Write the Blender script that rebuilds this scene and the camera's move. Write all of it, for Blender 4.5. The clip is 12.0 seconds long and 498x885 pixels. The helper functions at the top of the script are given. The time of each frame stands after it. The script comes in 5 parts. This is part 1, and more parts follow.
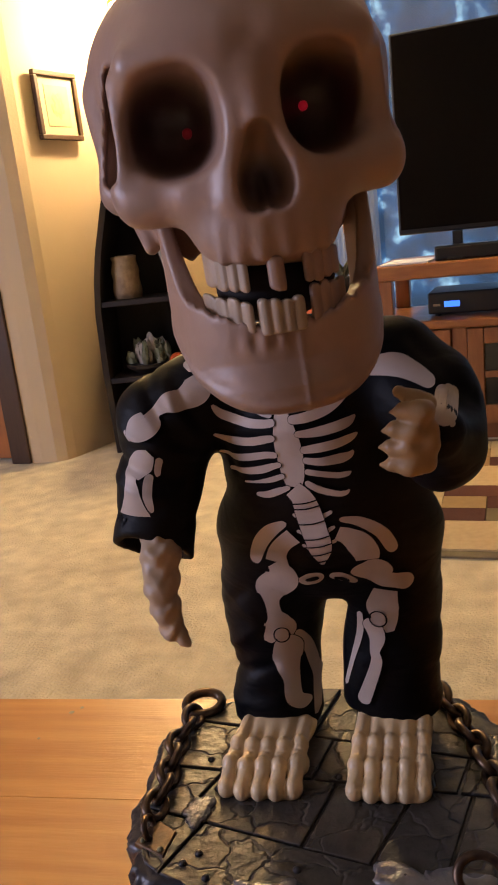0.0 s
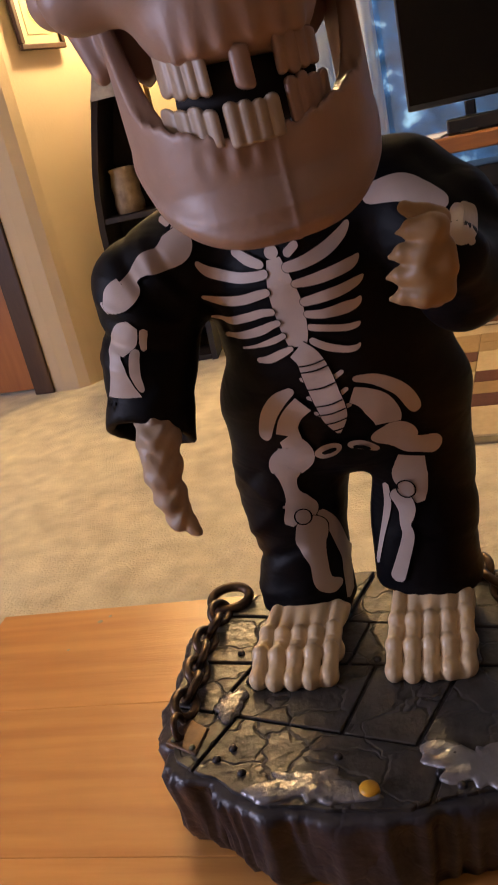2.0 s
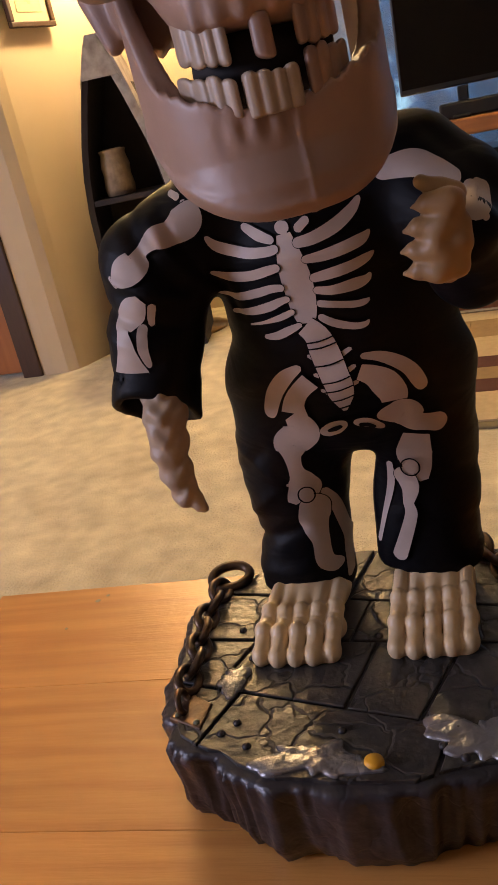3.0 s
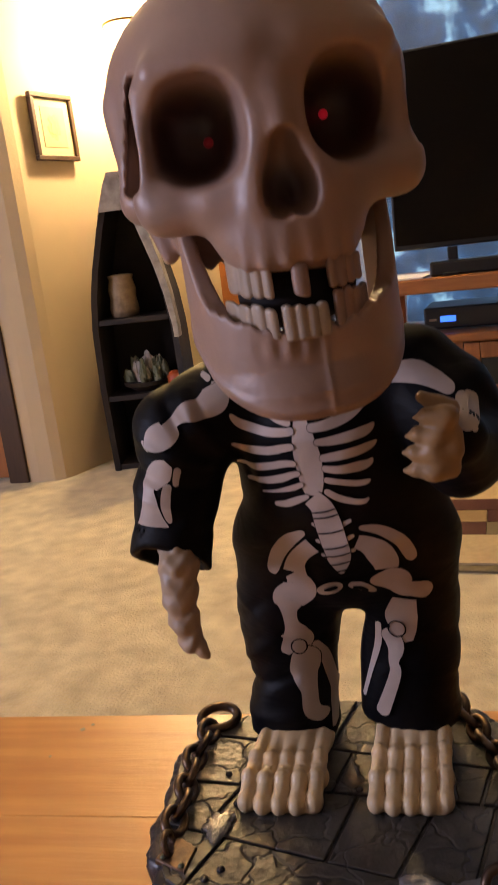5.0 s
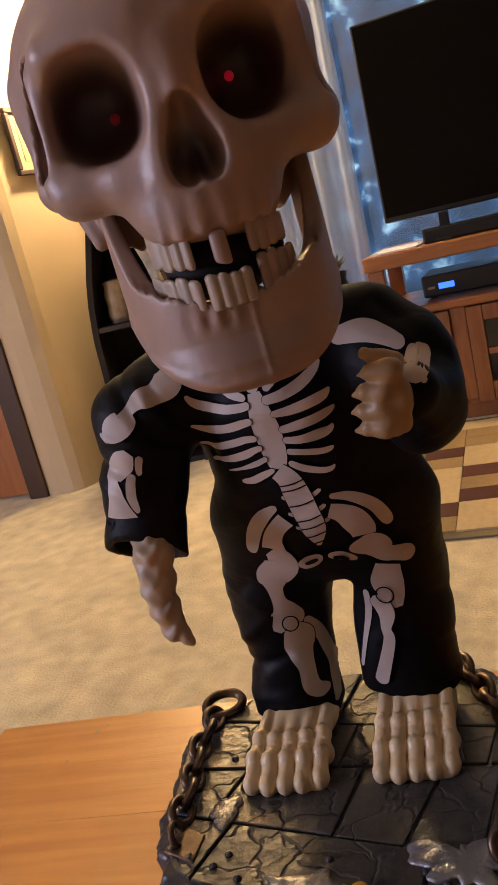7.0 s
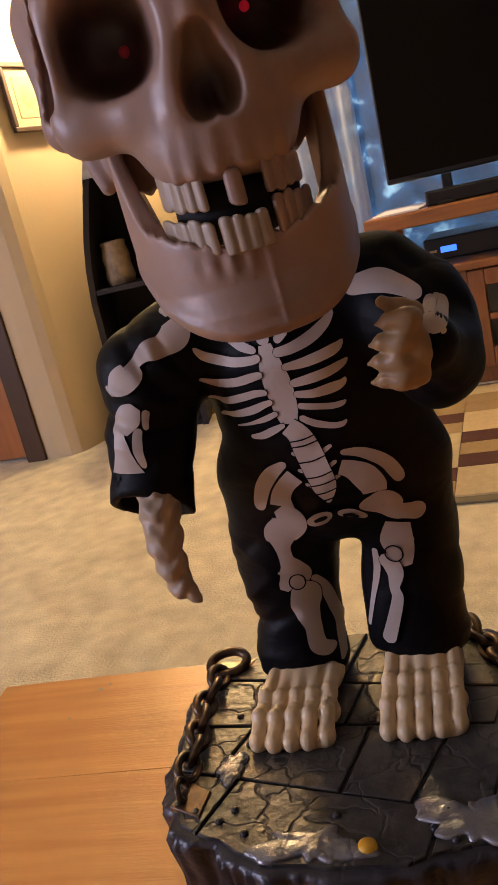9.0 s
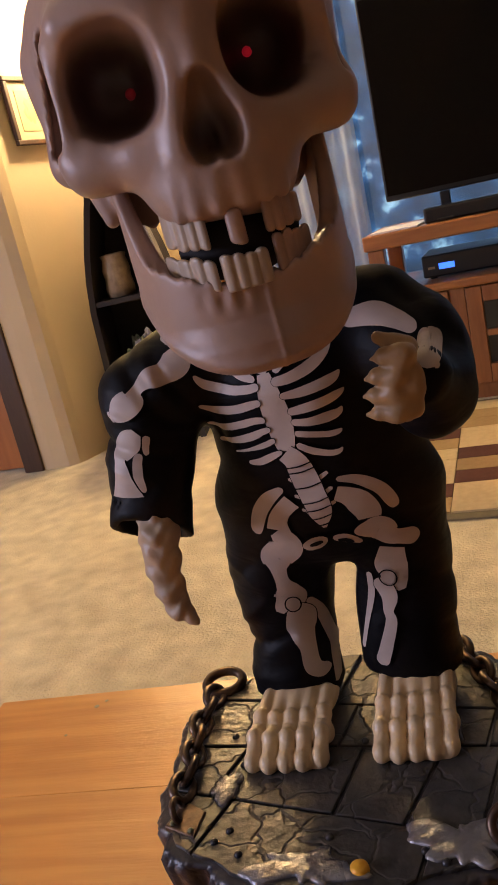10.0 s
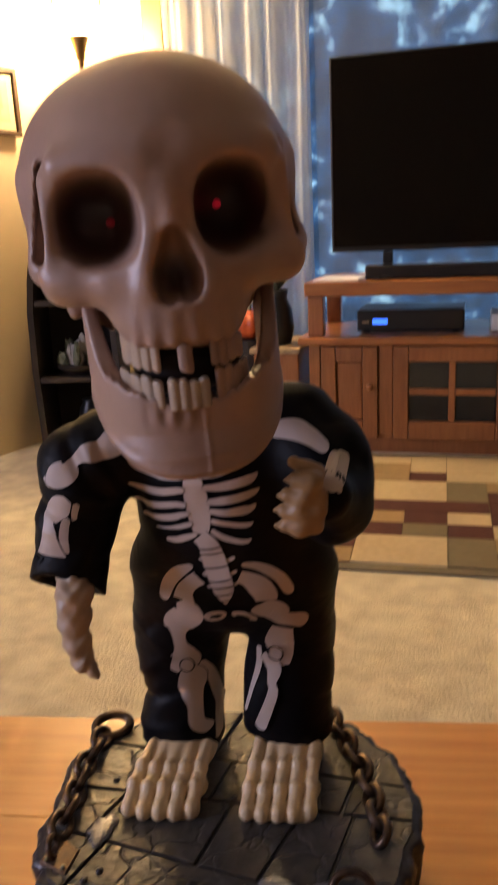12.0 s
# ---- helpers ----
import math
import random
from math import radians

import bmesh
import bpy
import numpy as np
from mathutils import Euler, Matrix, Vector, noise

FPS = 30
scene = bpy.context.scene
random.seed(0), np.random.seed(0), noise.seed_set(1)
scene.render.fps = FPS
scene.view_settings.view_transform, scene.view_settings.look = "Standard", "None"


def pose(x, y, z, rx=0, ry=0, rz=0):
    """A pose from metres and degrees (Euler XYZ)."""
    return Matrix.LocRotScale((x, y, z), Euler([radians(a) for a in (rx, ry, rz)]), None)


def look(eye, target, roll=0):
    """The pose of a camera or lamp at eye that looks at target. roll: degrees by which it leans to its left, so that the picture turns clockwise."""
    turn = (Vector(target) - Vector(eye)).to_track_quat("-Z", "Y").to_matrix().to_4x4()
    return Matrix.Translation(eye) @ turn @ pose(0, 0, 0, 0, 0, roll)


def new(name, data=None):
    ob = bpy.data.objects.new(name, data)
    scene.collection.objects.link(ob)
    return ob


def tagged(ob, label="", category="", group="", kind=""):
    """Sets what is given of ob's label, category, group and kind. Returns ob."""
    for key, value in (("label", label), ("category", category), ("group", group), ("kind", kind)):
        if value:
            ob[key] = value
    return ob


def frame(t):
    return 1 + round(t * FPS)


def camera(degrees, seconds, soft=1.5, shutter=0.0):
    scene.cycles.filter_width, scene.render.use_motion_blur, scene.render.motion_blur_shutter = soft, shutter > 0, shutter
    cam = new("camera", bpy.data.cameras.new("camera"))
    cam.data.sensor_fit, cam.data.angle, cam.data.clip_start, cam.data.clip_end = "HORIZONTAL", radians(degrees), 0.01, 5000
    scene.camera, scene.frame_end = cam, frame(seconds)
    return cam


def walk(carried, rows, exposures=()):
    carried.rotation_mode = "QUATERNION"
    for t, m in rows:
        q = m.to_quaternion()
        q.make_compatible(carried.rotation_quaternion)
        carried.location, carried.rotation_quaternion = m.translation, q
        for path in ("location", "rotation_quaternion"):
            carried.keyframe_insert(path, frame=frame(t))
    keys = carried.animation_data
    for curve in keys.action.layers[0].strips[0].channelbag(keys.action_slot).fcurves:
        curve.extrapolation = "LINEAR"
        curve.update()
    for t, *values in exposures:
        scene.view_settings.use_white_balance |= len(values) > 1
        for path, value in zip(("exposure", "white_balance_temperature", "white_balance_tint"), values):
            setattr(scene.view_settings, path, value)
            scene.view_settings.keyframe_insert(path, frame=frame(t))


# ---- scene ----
cam = camera(35.2, 12.0, shutter=0.4)
PATH = [
    (0, (0.105, 0.058, 0.793), (-0.437, 1.91, 0.268), -6.4),
    (0.5, (0.104, 0.068, 0.781), (-0.494, 1.897, 0.237), -9.0),
    (1, (0.112, 0.075, 0.775), (-0.498, 1.884, 0.179), -11.2),
    (1.5, (0.104, 0.081, 0.77), (-0.515, 1.87, 0.126), -11.9),
    (2, (0.104, 0.092, 0.758), (-0.523, 1.851, 0.041), -13.0),
    (2.5, (0.099, 0.09, 0.756), (-0.511, 1.84, 0.003), -12.7),
    (4.3, (0.093, 0.085, 0.757), (-0.464, 1.857, 0.017), -10.1),
    (4.5, (0.095, 0.085, 0.76), (-0.447, 1.879, 0.062), -9.2),
    (4.7, (0.093, 0.064, 0.772), (-0.456, 1.896, 0.186), -9.3),
    (5, (0.094, 0.055, 0.79), (-0.435, 1.923, 0.307), -6.9),
    (5.5, (0.097, 0.048, 0.797), (-0.455, 1.917, 0.346), -7.2),
    (6, (0.101, 0.052, 0.793), (-0.488, 1.899, 0.302), -10.7),
    (6.5, (0.113, 0.066, 0.782), (-0.477, 1.915, 0.299), -12.7),
    (7, (0.119, 0.066, 0.777), (-0.462, 1.915, 0.284), -13.8),
    (9, (0.11, 0.071, 0.771), (-0.476, 1.895, 0.195), -13.5),
    (9.5, (0.105, 0.07, 0.773), (-0.467, 1.895, 0.19), -12.6),
    (10, (0.113, 0.066, 0.78), (-0.463, 1.901, 0.229), -12.8),
    (10.5, (0.115, 0.072, 0.781), (-0.531, 1.892, 0.261), -13.6),
    (11, (0.118, 0.06, 0.811), (-0.478, 1.836, 0.109), -12.0),
    (11.2, (0.127, 0.051, 0.814), (-0.436, 1.826, 0.084), -10.9),
    (11.5, (0.117, 0.043, 0.819), (-0.359, 1.853, 0.114), -7.9),
    (11.6, (0.114, 0.051, 0.818), (-0.33, 1.87, 0.115), -6.7),
    (12, (0.124, 0.036, 0.827), (-0.248, 1.926, 0.288), -2.8),
]

walk(cam, [(t, look(eye, target, roll)) for t, eye, target, roll in PATH])
scene.view_settings.exposure = 0.0

# ---- world and lights ----
sky_world = bpy.data.worlds.new("dusk_sky")
scene.world = sky_world
sky_world.use_nodes = True
sky_nodes = sky_world.node_tree
sky_tex = sky_nodes.nodes.new("ShaderNodeTexSky")
sky_tex.sky_type, sky_tex.sun_disc = "NISHITA", False
sky_tex.sun_elevation, sky_tex.sun_rotation = radians(2), radians(200)
sky_nodes.nodes["Background"].inputs["Strength"].default_value = 0.10
sky_nodes.links.new(sky_tex.outputs["Color"], sky_nodes.nodes["Background"].inputs["Color"])


def lamp(name, kind, where, power, colour, size=0.1, size_y=None, toward=None):
    data = bpy.data.lights.new(name, kind)
    data.energy, data.color = power, colour
    if kind == "AREA":
        data.shape, data.size, data.size_y = "RECTANGLE", size, size_y or size
    else:
        data.shadow_soft_size = size
    ob = new(name, data)
    ob.matrix_world = look(where, toward) if toward else Matrix.Translation(where)
    return ob


lamp("lamp_bulb", "POINT", (-1.03, 3.05, 1.60), 72, (1.0, 0.70, 0.36), 0.05)
lamp("patio_daylight", "AREA", (0.55, 3.42, 1.1), 6, (0.42, 0.62, 1.0), 2.4, 1.9, (0.55, 0.0, 0.9))
lamp("window_daylight", "AREA", (-4.03, -1.30, 1.5), 104, (0.70, 0.70, 1.0), 1.15, 1.1, (0.0, 0.3, 0.8))

uplight = lamp("lamp_open_top", "SPOT", (-1.03, 3.05, 1.66), 140, (1.0, 0.71, 0.39), 0.05, toward=(-1.03, 3.0501, 2.4))
uplight.data.spot_size, uplight.data.spot_blend = radians(160), 0.6

# ---- materials ----


def mat(name, base, rough=0.6, metal=0.0, other=None, scale=40.0, amount=0.5, bump=0.15, bump_scale=200.0,
        stretch=(1, 1, 1), coat=0.0, per_piece=0.0, sheen=0.0, rough_var=0.1, detail=6.0):
    m = bpy.data.materials.new(name)
    m.use_nodes = True
    n, l = m.node_tree.nodes, m.node_tree.links
    b = n["Principled BSDF"]
    co = n.new("ShaderNodeTexCoord")
    mp = n.new("ShaderNodeMapping")
    mp.inputs["Scale"].default_value = stretch
    l.new(co.outputs["Object"], mp.inputs["Vector"])
    t = n.new("ShaderNodeTexNoise")
    t.inputs["Scale"].default_value, t.inputs["Detail"].default_value = scale, detail
    l.new(mp.outputs["Vector"], t.inputs["Vector"])
    t2 = n.new("ShaderNodeTexNoise")
    t2.inputs["Scale"].default_value, t2.inputs["Detail"].default_value = scale * 0.13, 3.0
    l.new(mp.outputs["Vector"], t2.inputs["Vector"])
    blend = n.new("ShaderNodeMath")
    blend.operation = "MULTIPLY_ADD"
    l.new(t.outputs["Fac"], blend.inputs[0])
    blend.inputs[1].default_value = 0.6
    half = n.new("ShaderNodeMath")
    half.operation = "MULTIPLY"
    half.inputs[1].default_value = 0.4
    l.new(t2.outputs["Fac"], half.inputs[0])
    l.new(half.outputs[0], blend.inputs[2])
    ramp = n.new("ShaderNodeMapRange")
    ramp.inputs["From Min"].default_value, ramp.inputs["From Max"].default_value = 0.32, 0.68
    l.new(blend.outputs[0], ramp.inputs["Value"])
    mix = n.new("ShaderNodeMix")
    mix.data_type = "RGBA"
    dark = other or tuple(c * (1 - amount * 0.6) for c in base)
    mix.inputs["A"].default_value, mix.inputs["B"].default_value = (*base, 1), (*dark, 1)
    l.new(ramp.outputs["Result"], mix.inputs["Factor"])
    colour = mix.outputs["Result"]
    if per_piece:
        info = n.new("ShaderNodeObjectInfo")
        hsv = n.new("ShaderNodeHueSaturation")
        val = n.new("ShaderNodeMapRange")
        val.inputs["To Min"].default_value, val.inputs["To Max"].default_value = 1 - per_piece, 1 + per_piece
        l.new(info.outputs["Random"], val.inputs["Value"])
        l.new(val.outputs["Result"], hsv.inputs["Value"])
        l.new(colour, hsv.inputs["Color"])
        colour = hsv.outputs["Color"]
    l.new(colour, b.inputs["Base Color"])
    rr = n.new("ShaderNodeMapRange")
    rr.inputs["To Min"].default_value, rr.inputs["To Max"].default_value = max(0.02, rough - rough_var), min(1, rough + rough_var)
    l.new(t2.outputs["Fac"], rr.inputs["Value"])
    l.new(rr.outputs["Result"], b.inputs["Roughness"])
    b.inputs["Metallic"].default_value = metal
    b.inputs["Coat Weight"].default_value = coat
    b.inputs["Sheen Weight"].default_value = sheen
    if bump:
        bt = n.new("ShaderNodeTexNoise")
        bt.inputs["Scale"].default_value, bt.inputs["Detail"].default_value = bump_scale, 5.0
        l.new(mp.outputs["Vector"], bt.inputs["Vector"])
        bn = n.new("ShaderNodeBump")
        bn.inputs["Strength"].default_value, bn.inputs["Distance"].default_value = bump, 0.5 / bump_scale
        l.new(bt.outputs["Fac"], bn.inputs["Height"])
        l.new(bn.outputs["Normal"], b.inputs["Normal"])
    return m


def darken_round(m, spots):
    """Mixes dark brown softly into the colour round a few points of the thing."""
    n, l = m.node_tree.nodes, m.node_tree.links
    b = n["Principled BSDF"]
    co = n.new("ShaderNodeTexCoord")
    colour = b.inputs["Base Color"].links[0].from_socket
    for at, r0, r1 in spots:
        d = n.new("ShaderNodeVectorMath")
        d.operation = "DISTANCE"
        d.inputs[1].default_value = at
        l.new(co.outputs["Object"], d.inputs[0])
        k = n.new("ShaderNodeMapRange")
        k.interpolation_type = "SMOOTHSTEP"
        k.inputs["From Min"].default_value, k.inputs["From Max"].default_value = r0, r1
        l.new(d.outputs["Value"], k.inputs["Value"])
        mix = n.new("ShaderNodeMix")
        mix.data_type = "RGBA"
        mix.inputs["A"].default_value = (0.040, 0.015, 0.010, 1)
        l.new(k.outputs["Result"], mix.inputs["Factor"])
        l.new(colour, mix.inputs["B"])
        colour = mix.outputs["Result"]
    l.new(colour, b.inputs["Base Color"])


def glow(name, colour, strength):
    m = bpy.data.materials.new(name)
    m.use_nodes = True
    b = m.node_tree.nodes["Principled BSDF"]
    b.inputs["Base Color"].default_value = (*colour, 1)
    b.inputs["Emission Color"].default_value = (*colour, 1)
    b.inputs["Emission Strength"].default_value = strength
    return m


def glass(name, colour=(1, 1, 1), rough=0.02):
    m = bpy.data.materials.new(name)
    m.use_nodes = True
    b = m.node_tree.nodes["Principled BSDF"]
    b.inputs["Base Color"].default_value = (*colour, 1)
    b.inputs["Transmission Weight"].default_value = 1
    b.inputs["Roughness"].default_value = rough
    return m


BONE = mat("bone_plastic", (0.38, 0.240, 0.180), 0.50, scale=30, amount=0.45, bump=0.08, bump_scale=260, rough_var=0.16)
BONE.node_tree.nodes["Principled BSDF"].inputs["Specular IOR Level"].default_value = 0.75
TOOTH = mat("tooth_plastic", (0.47, 0.365, 0.27), 0.35, scale=120, amount=0.3, bump=0.05, bump_scale=700)
# near-black for the shade of the mouth cavity
MOUTHDARK = mat("mouth_shade_black", (0.012, 0.008, 0.007), 0.8, bump=0)
CLOTH = mat("black_cloth", (0.0018, 0.0018, 0.0032), 0.52, scale=90, amount=0.3, bump=0.2, bump_scale=2600)
CLOTH.node_tree.nodes["Principled BSDF"].inputs["Specular IOR Level"].default_value = 0.13
PRINT = mat("bone_print", (0.54, 0.45, 0.40), 0.5, scale=200, amount=0.12, bump=0.2, bump_scale=2600)


def creased(m, scale=38.0, depth=0.0032):
    """Soft creases of thin cloth on top of its weave."""
    n, l = m.node_tree.nodes, m.node_tree.links
    b = n["Principled BSDF"]
    first = b.inputs["Normal"].links[0].from_node
    co = n.new("ShaderNodeTexCoord")
    mp = n.new("ShaderNodeMapping")
    mp.inputs["Rotation"].default_value, mp.inputs["Scale"].default_value = (0.3, 0.5, 0.2), (1.0, 1.0, 1.9)
    l.new(co.outputs["Object"], mp.inputs["Vector"])
    t = n.new("ShaderNodeTexNoise")
    t.inputs["Scale"].default_value, t.inputs["Detail"].default_value, t.inputs["Distortion"].default_value = scale, 2.5, 0.8
    l.new(mp.outputs["Vector"], t.inputs["Vector"])
    bump = n.new("ShaderNodeBump")
    bump.inputs["Strength"].default_value, bump.inputs["Distance"].default_value = 0.5, depth
    l.new(t.outputs["Fac"], bump.inputs["Height"])
    l.new(first.outputs["Normal"], bump.inputs["Normal"])
    l.new(bump.outputs["Normal"], b.inputs["Normal"])


creased(CLOTH, 34, 0.0024)
creased(PRINT, 34, 0.0010)
FEET = mat("cream_plastic", (0.82, 0.62, 0.37), 0.36, scale=80, amount=0.3, bump=0.05, bump_scale=600)
HANDTAN = mat("tan_rubber", (0.35, 0.205, 0.09), 0.42, scale=120, amount=0.3, bump=0.1, bump_scale=700)
ARMBONE = mat("grey_bone_rubber", (0.48, 0.36, 0.25), 0.45, scale=120, amount=0.4, bump=0.1, bump_scale=700)
REDLED = glow("red_led", (0.9, 0.02, 0.05), 0.13)
DIMLED = glow("dim_red_led", (0.30, 0.012, 0.02), 0.06)


def stone(name, base, other, rough, metal, crack, wave, crack_depth=0.5):
    """Moulded stone-look plastic: wavy ridges and branching cracks, dry-brushed with pewter."""
    m = mat(name, base, rough, metal, other=other, scale=110, bump=0.5, bump_scale=wave, rough_var=0.14)
    n, l = m.node_tree.nodes, m.node_tree.links
    b = n["Principled BSDF"]
    first = b.inputs["Normal"].links[0].from_node
    first.inputs["Distance"].default_value, first.inputs["Strength"].default_value = 0.0016, 0.7
    co = n.new("ShaderNodeTexCoord")
    warp = n.new("ShaderNodeTexNoise")
    warp.inputs["Scale"].default_value = 60.0
    l.new(co.outputs["Object"], warp.inputs["Vector"])
    mixv = n.new("ShaderNodeMix")
    mixv.data_type = "VECTOR"
    mixv.inputs["Factor"].default_value = 0.02
    l.new(co.outputs["Object"], mixv.inputs["A"])
    l.new(warp.outputs["Color"], mixv.inputs["B"])
    vor = n.new("ShaderNodeTexVoronoi")
    vor.feature = "DISTANCE_TO_EDGE"
    vor.inputs["Scale"].default_value = crack
    l.new(mixv.outputs["Result"], vor.inputs["Vector"])
    edge = n.new("ShaderNodeMapRange")
    edge.inputs["From Max"].default_value = 0.05
    l.new(vor.outputs["Distance"], edge.inputs["Value"])
    bump = n.new("ShaderNodeBump")
    bump.inputs["Strength"].default_value, bump.inputs["Distance"].default_value = crack_depth, 0.0012
    l.new(edge.outputs["Result"], bump.inputs["Height"])
    l.new(first.outputs["Normal"], bump.inputs["Normal"])
    l.new(bump.outputs["Normal"], b.inputs["Normal"])
    return m


STONE = stone("pewter_stone", (0.046, 0.044, 0.052), (0.018, 0.017, 0.022), 0.34, 0.1, 40, 110, 0.15)
STONETOP = stone("brushed_stone", (0.075, 0.070, 0.064), (0.026, 0.026, 0.028), 0.38, 0.1, 40, 130, 0.5)
PUDDLE = mat("smooth_pewter", (0.27, 0.27, 0.29), 0.26, 0.5, scale=60, amount=0.4, bump=0.5, bump_scale=110)
BRONZE = mat("bronze_chain", (0.17, 0.11, 0.065), 0.33, 0.75, other=(0.04, 0.03, 0.03), scale=160, bump=0.2, bump_scale=500)
BUTTON = mat("yellow_button", (0.80, 0.42, 0.03), 0.4, scale=100, amount=0.15, bump=0)
PINE = mat("pine_table", (0.78, 0.395, 0.115), 0.30, other=(0.58, 0.245, 0.06), scale=7, stretch=(1, 14, 14), bump=0.06, bump_scale=40, coat=0.15, per_piece=0.10)
KNOT = mat("dark_knot", (0.07, 0.03, 0.015), 0.5, bump=0)
CABINET = mat("pine_cabinet", (0.33, 0.13, 0.045), 0.38, other=(0.22, 0.08, 0.025), scale=14, stretch=(5, 5, 0.7), bump=0.08, bump_scale=60)
CABTOP = mat("pine_cabinet_top", (0.36, 0.15, 0.05), 0.32, other=(0.25, 0.09, 0.03), scale=14, stretch=(0.7, 5, 5), bump=0.08, bump_scale=60)
DOORWOOD = mat("oak_door", (0.45, 0.17, 0.05), 0.4, other=(0.35, 0.12, 0.035), scale=10, stretch=(6, 6, 0.6), bump=0.06, bump_scale=80)
DARKTRIM = mat("dark_wood_trim", (0.075, 0.035, 0.015), 0.5, scale=20, stretch=(6, 6, 0.6), amount=0.5, bump=0.1, bump_scale=80)
DARKWOOD = mat("dark_bookcase_wood", (0.018, 0.010, 0.007), 0.6, scale=20, stretch=(5, 5, 0.7), amount=0.5, bump=0.1, bump_scale=80)
WALL = mat("cream_wall_paint", (0.61, 0.49, 0.325), 0.85, scale=6, amount=0.10, bump=0.08, bump_scale=90)
# invented dark brown for the unseen walls, keeps bounced light low
DARKWALL = mat("dark_unseen_wall", (0.20, 0.12, 0.065), 0.6, scale=10, stretch=(6, 6, 0.5), amount=0.4, bump=0.1, bump_scale=80)
CEIL = mat("ceiling_paint", (0.74, 0.70, 0.62), 0.9, scale=6, amount=0.1, bump=0.3, bump_scale=90)
CARPET = mat("beige_carpet", (0.78, 0.69, 0.44), 0.95, other=(0.42, 0.35, 0.20), scale=16, bump=1.0, bump_scale=160, sheen=0.3, detail=8)
BLACK = mat("black_plastic", (0.007, 0.007, 0.007), 0.35, scale=50, amount=0.3, bump=0.03)
SCREEN = mat("tv_screen", (0.007, 0.006, 0.0045), 0.10, bump=0, rough_var=0.02)
SCREEN.node_tree.nodes["Principled BSDF"].inputs["Specular IOR Level"].default_value = 0.12
SHEER = mat("sheer_curtain", (0.62, 0.62, 0.64), 0.9, scale=60, amount=0.15, bump=0.3, bump_scale=700)
WHITE = mat("white_paint", (0.78, 0.77, 0.74), 0.5, scale=20, amount=0.1, bump=0.05)
BRASS = mat("antique_brass", (0.35, 0.22, 0.08), 0.35, 0.9, scale=60, amount=0.4, bump=0.05)
TAN = mat("tan_stoneware", (0.42, 0.30, 0.17), 0.6, other=(0.16, 0.10, 0.05), scale=30, bump=0.3, bump_scale=90)
GREEN = mat("dusty_leaf", (0.10, 0.12, 0.06), 0.6, other=(0.22, 0.22, 0.15), scale=30, bump=0.1)
ORANGE = mat("orange_ceramic", (0.55, 0.10, 0.03), 0.4, scale=30, amount=0.4, bump=0.05)
PAPER = mat("picture_paper", (0.46, 0.40, 0.22), 0.7, other=(0.34, 0.33, 0.17), scale=18, bump=0)
MATBOARD = mat("picture_mat", (0.50, 0.43, 0.27), 0.8, scale=18, amount=0.1, bump=0)
PICINK = mat("picture_motif", (0.35, 0.42, 0.16), 0.7, other=(0.60, 0.50, 0.15), scale=60, bump=0)
BOW = mat("weathered_white_bow", (0.55, 0.50, 0.44), 0.6, other=(0.20, 0.17, 0.14), scale=25, bump=0.2)
LEDBLUE = glow("blue_display", (0.04, 0.16, 1.0), 2.0)
SHADE = glow("lit_glass_shade", (1.0, 0.72, 0.36), 14)
PANE = glass("clear_pane")
DARKPANE = mat("dark_door_glass", (0.02, 0.022, 0.02), 0.08, scale=10, amount=0.4, bump=0.02, bump_scale=30)
RUGS = [mat("rug_cream", (0.50, 0.40, 0.24), 0.95, scale=60, amount=0.3, bump=0.8, bump_scale=300),
        mat("rug_tan", (0.30, 0.21, 0.10), 0.95, scale=60, amount=0.3, bump=0.8, bump_scale=300),
        mat("rug_olive", (0.17, 0.14, 0.08), 0.95, scale=60, amount=0.3, bump=0.8, bump_scale=300),
        mat("rug_maroon", (0.075, 0.022, 0.016), 0.95, scale=60, amount=0.3, bump=0.8, bump_scale=300)]

SHEER_NODES = SHEER.node_tree
_b = SHEER_NODES.nodes["Principled BSDF"]
_tr = SHEER_NODES.nodes.new("ShaderNodeBsdfTransparent")
_tl = SHEER_NODES.nodes.new("ShaderNodeBsdfTranslucent")
_tl.inputs["Color"].default_value = (0.62, 0.64, 0.68, 1)
_m1 = SHEER_NODES.nodes.new("ShaderNodeMixShader")
_m2 = SHEER_NODES.nodes.new("ShaderNodeMixShader")
_m1.inputs["Fac"].default_value, _m2.inputs["Fac"].default_value = 0.5, 0.60
SHEER_NODES.links.new(_b.outputs[0], _m1.inputs[1])
SHEER_NODES.links.new(_tl.outputs[0], _m1.inputs[2])
SHEER_NODES.links.new(_m1.outputs[0], _m2.inputs[1])
SHEER_NODES.links.new(_tr.outputs[0], _m2.inputs[2])
SHEER_NODES.links.new(_m2.outputs[0], SHEER_NODES.nodes["Material Output"].inputs["Surface"])

THINSHEER = SHEER.copy()
THINSHEER.name = "thin_sheer_curtain"
THINSHEER.node_tree.nodes[_m2.name].inputs["Fac"].default_value = 0.82

# ---- mesh helpers ----


def link(name, bm, material, parent=None, label="", smooth=False):
    me = bpy.data.meshes.new(name)
    bm.to_mesh(me)
    bm.free()
    for m in (material if isinstance(material, (list, tuple)) else [material]):
        me.materials.append(m)
    if smooth:
        me.polygons.foreach_set("use_smooth", [True] * len(me.polygons))
    ob = new(name, me)
    if parent:
        ob.parent = parent
    if label:
        ob["label"] = label
    return ob


def part(name, bm, material, parent, label="", smooth=False):
    return link(name, bm, material, parent, label, smooth)


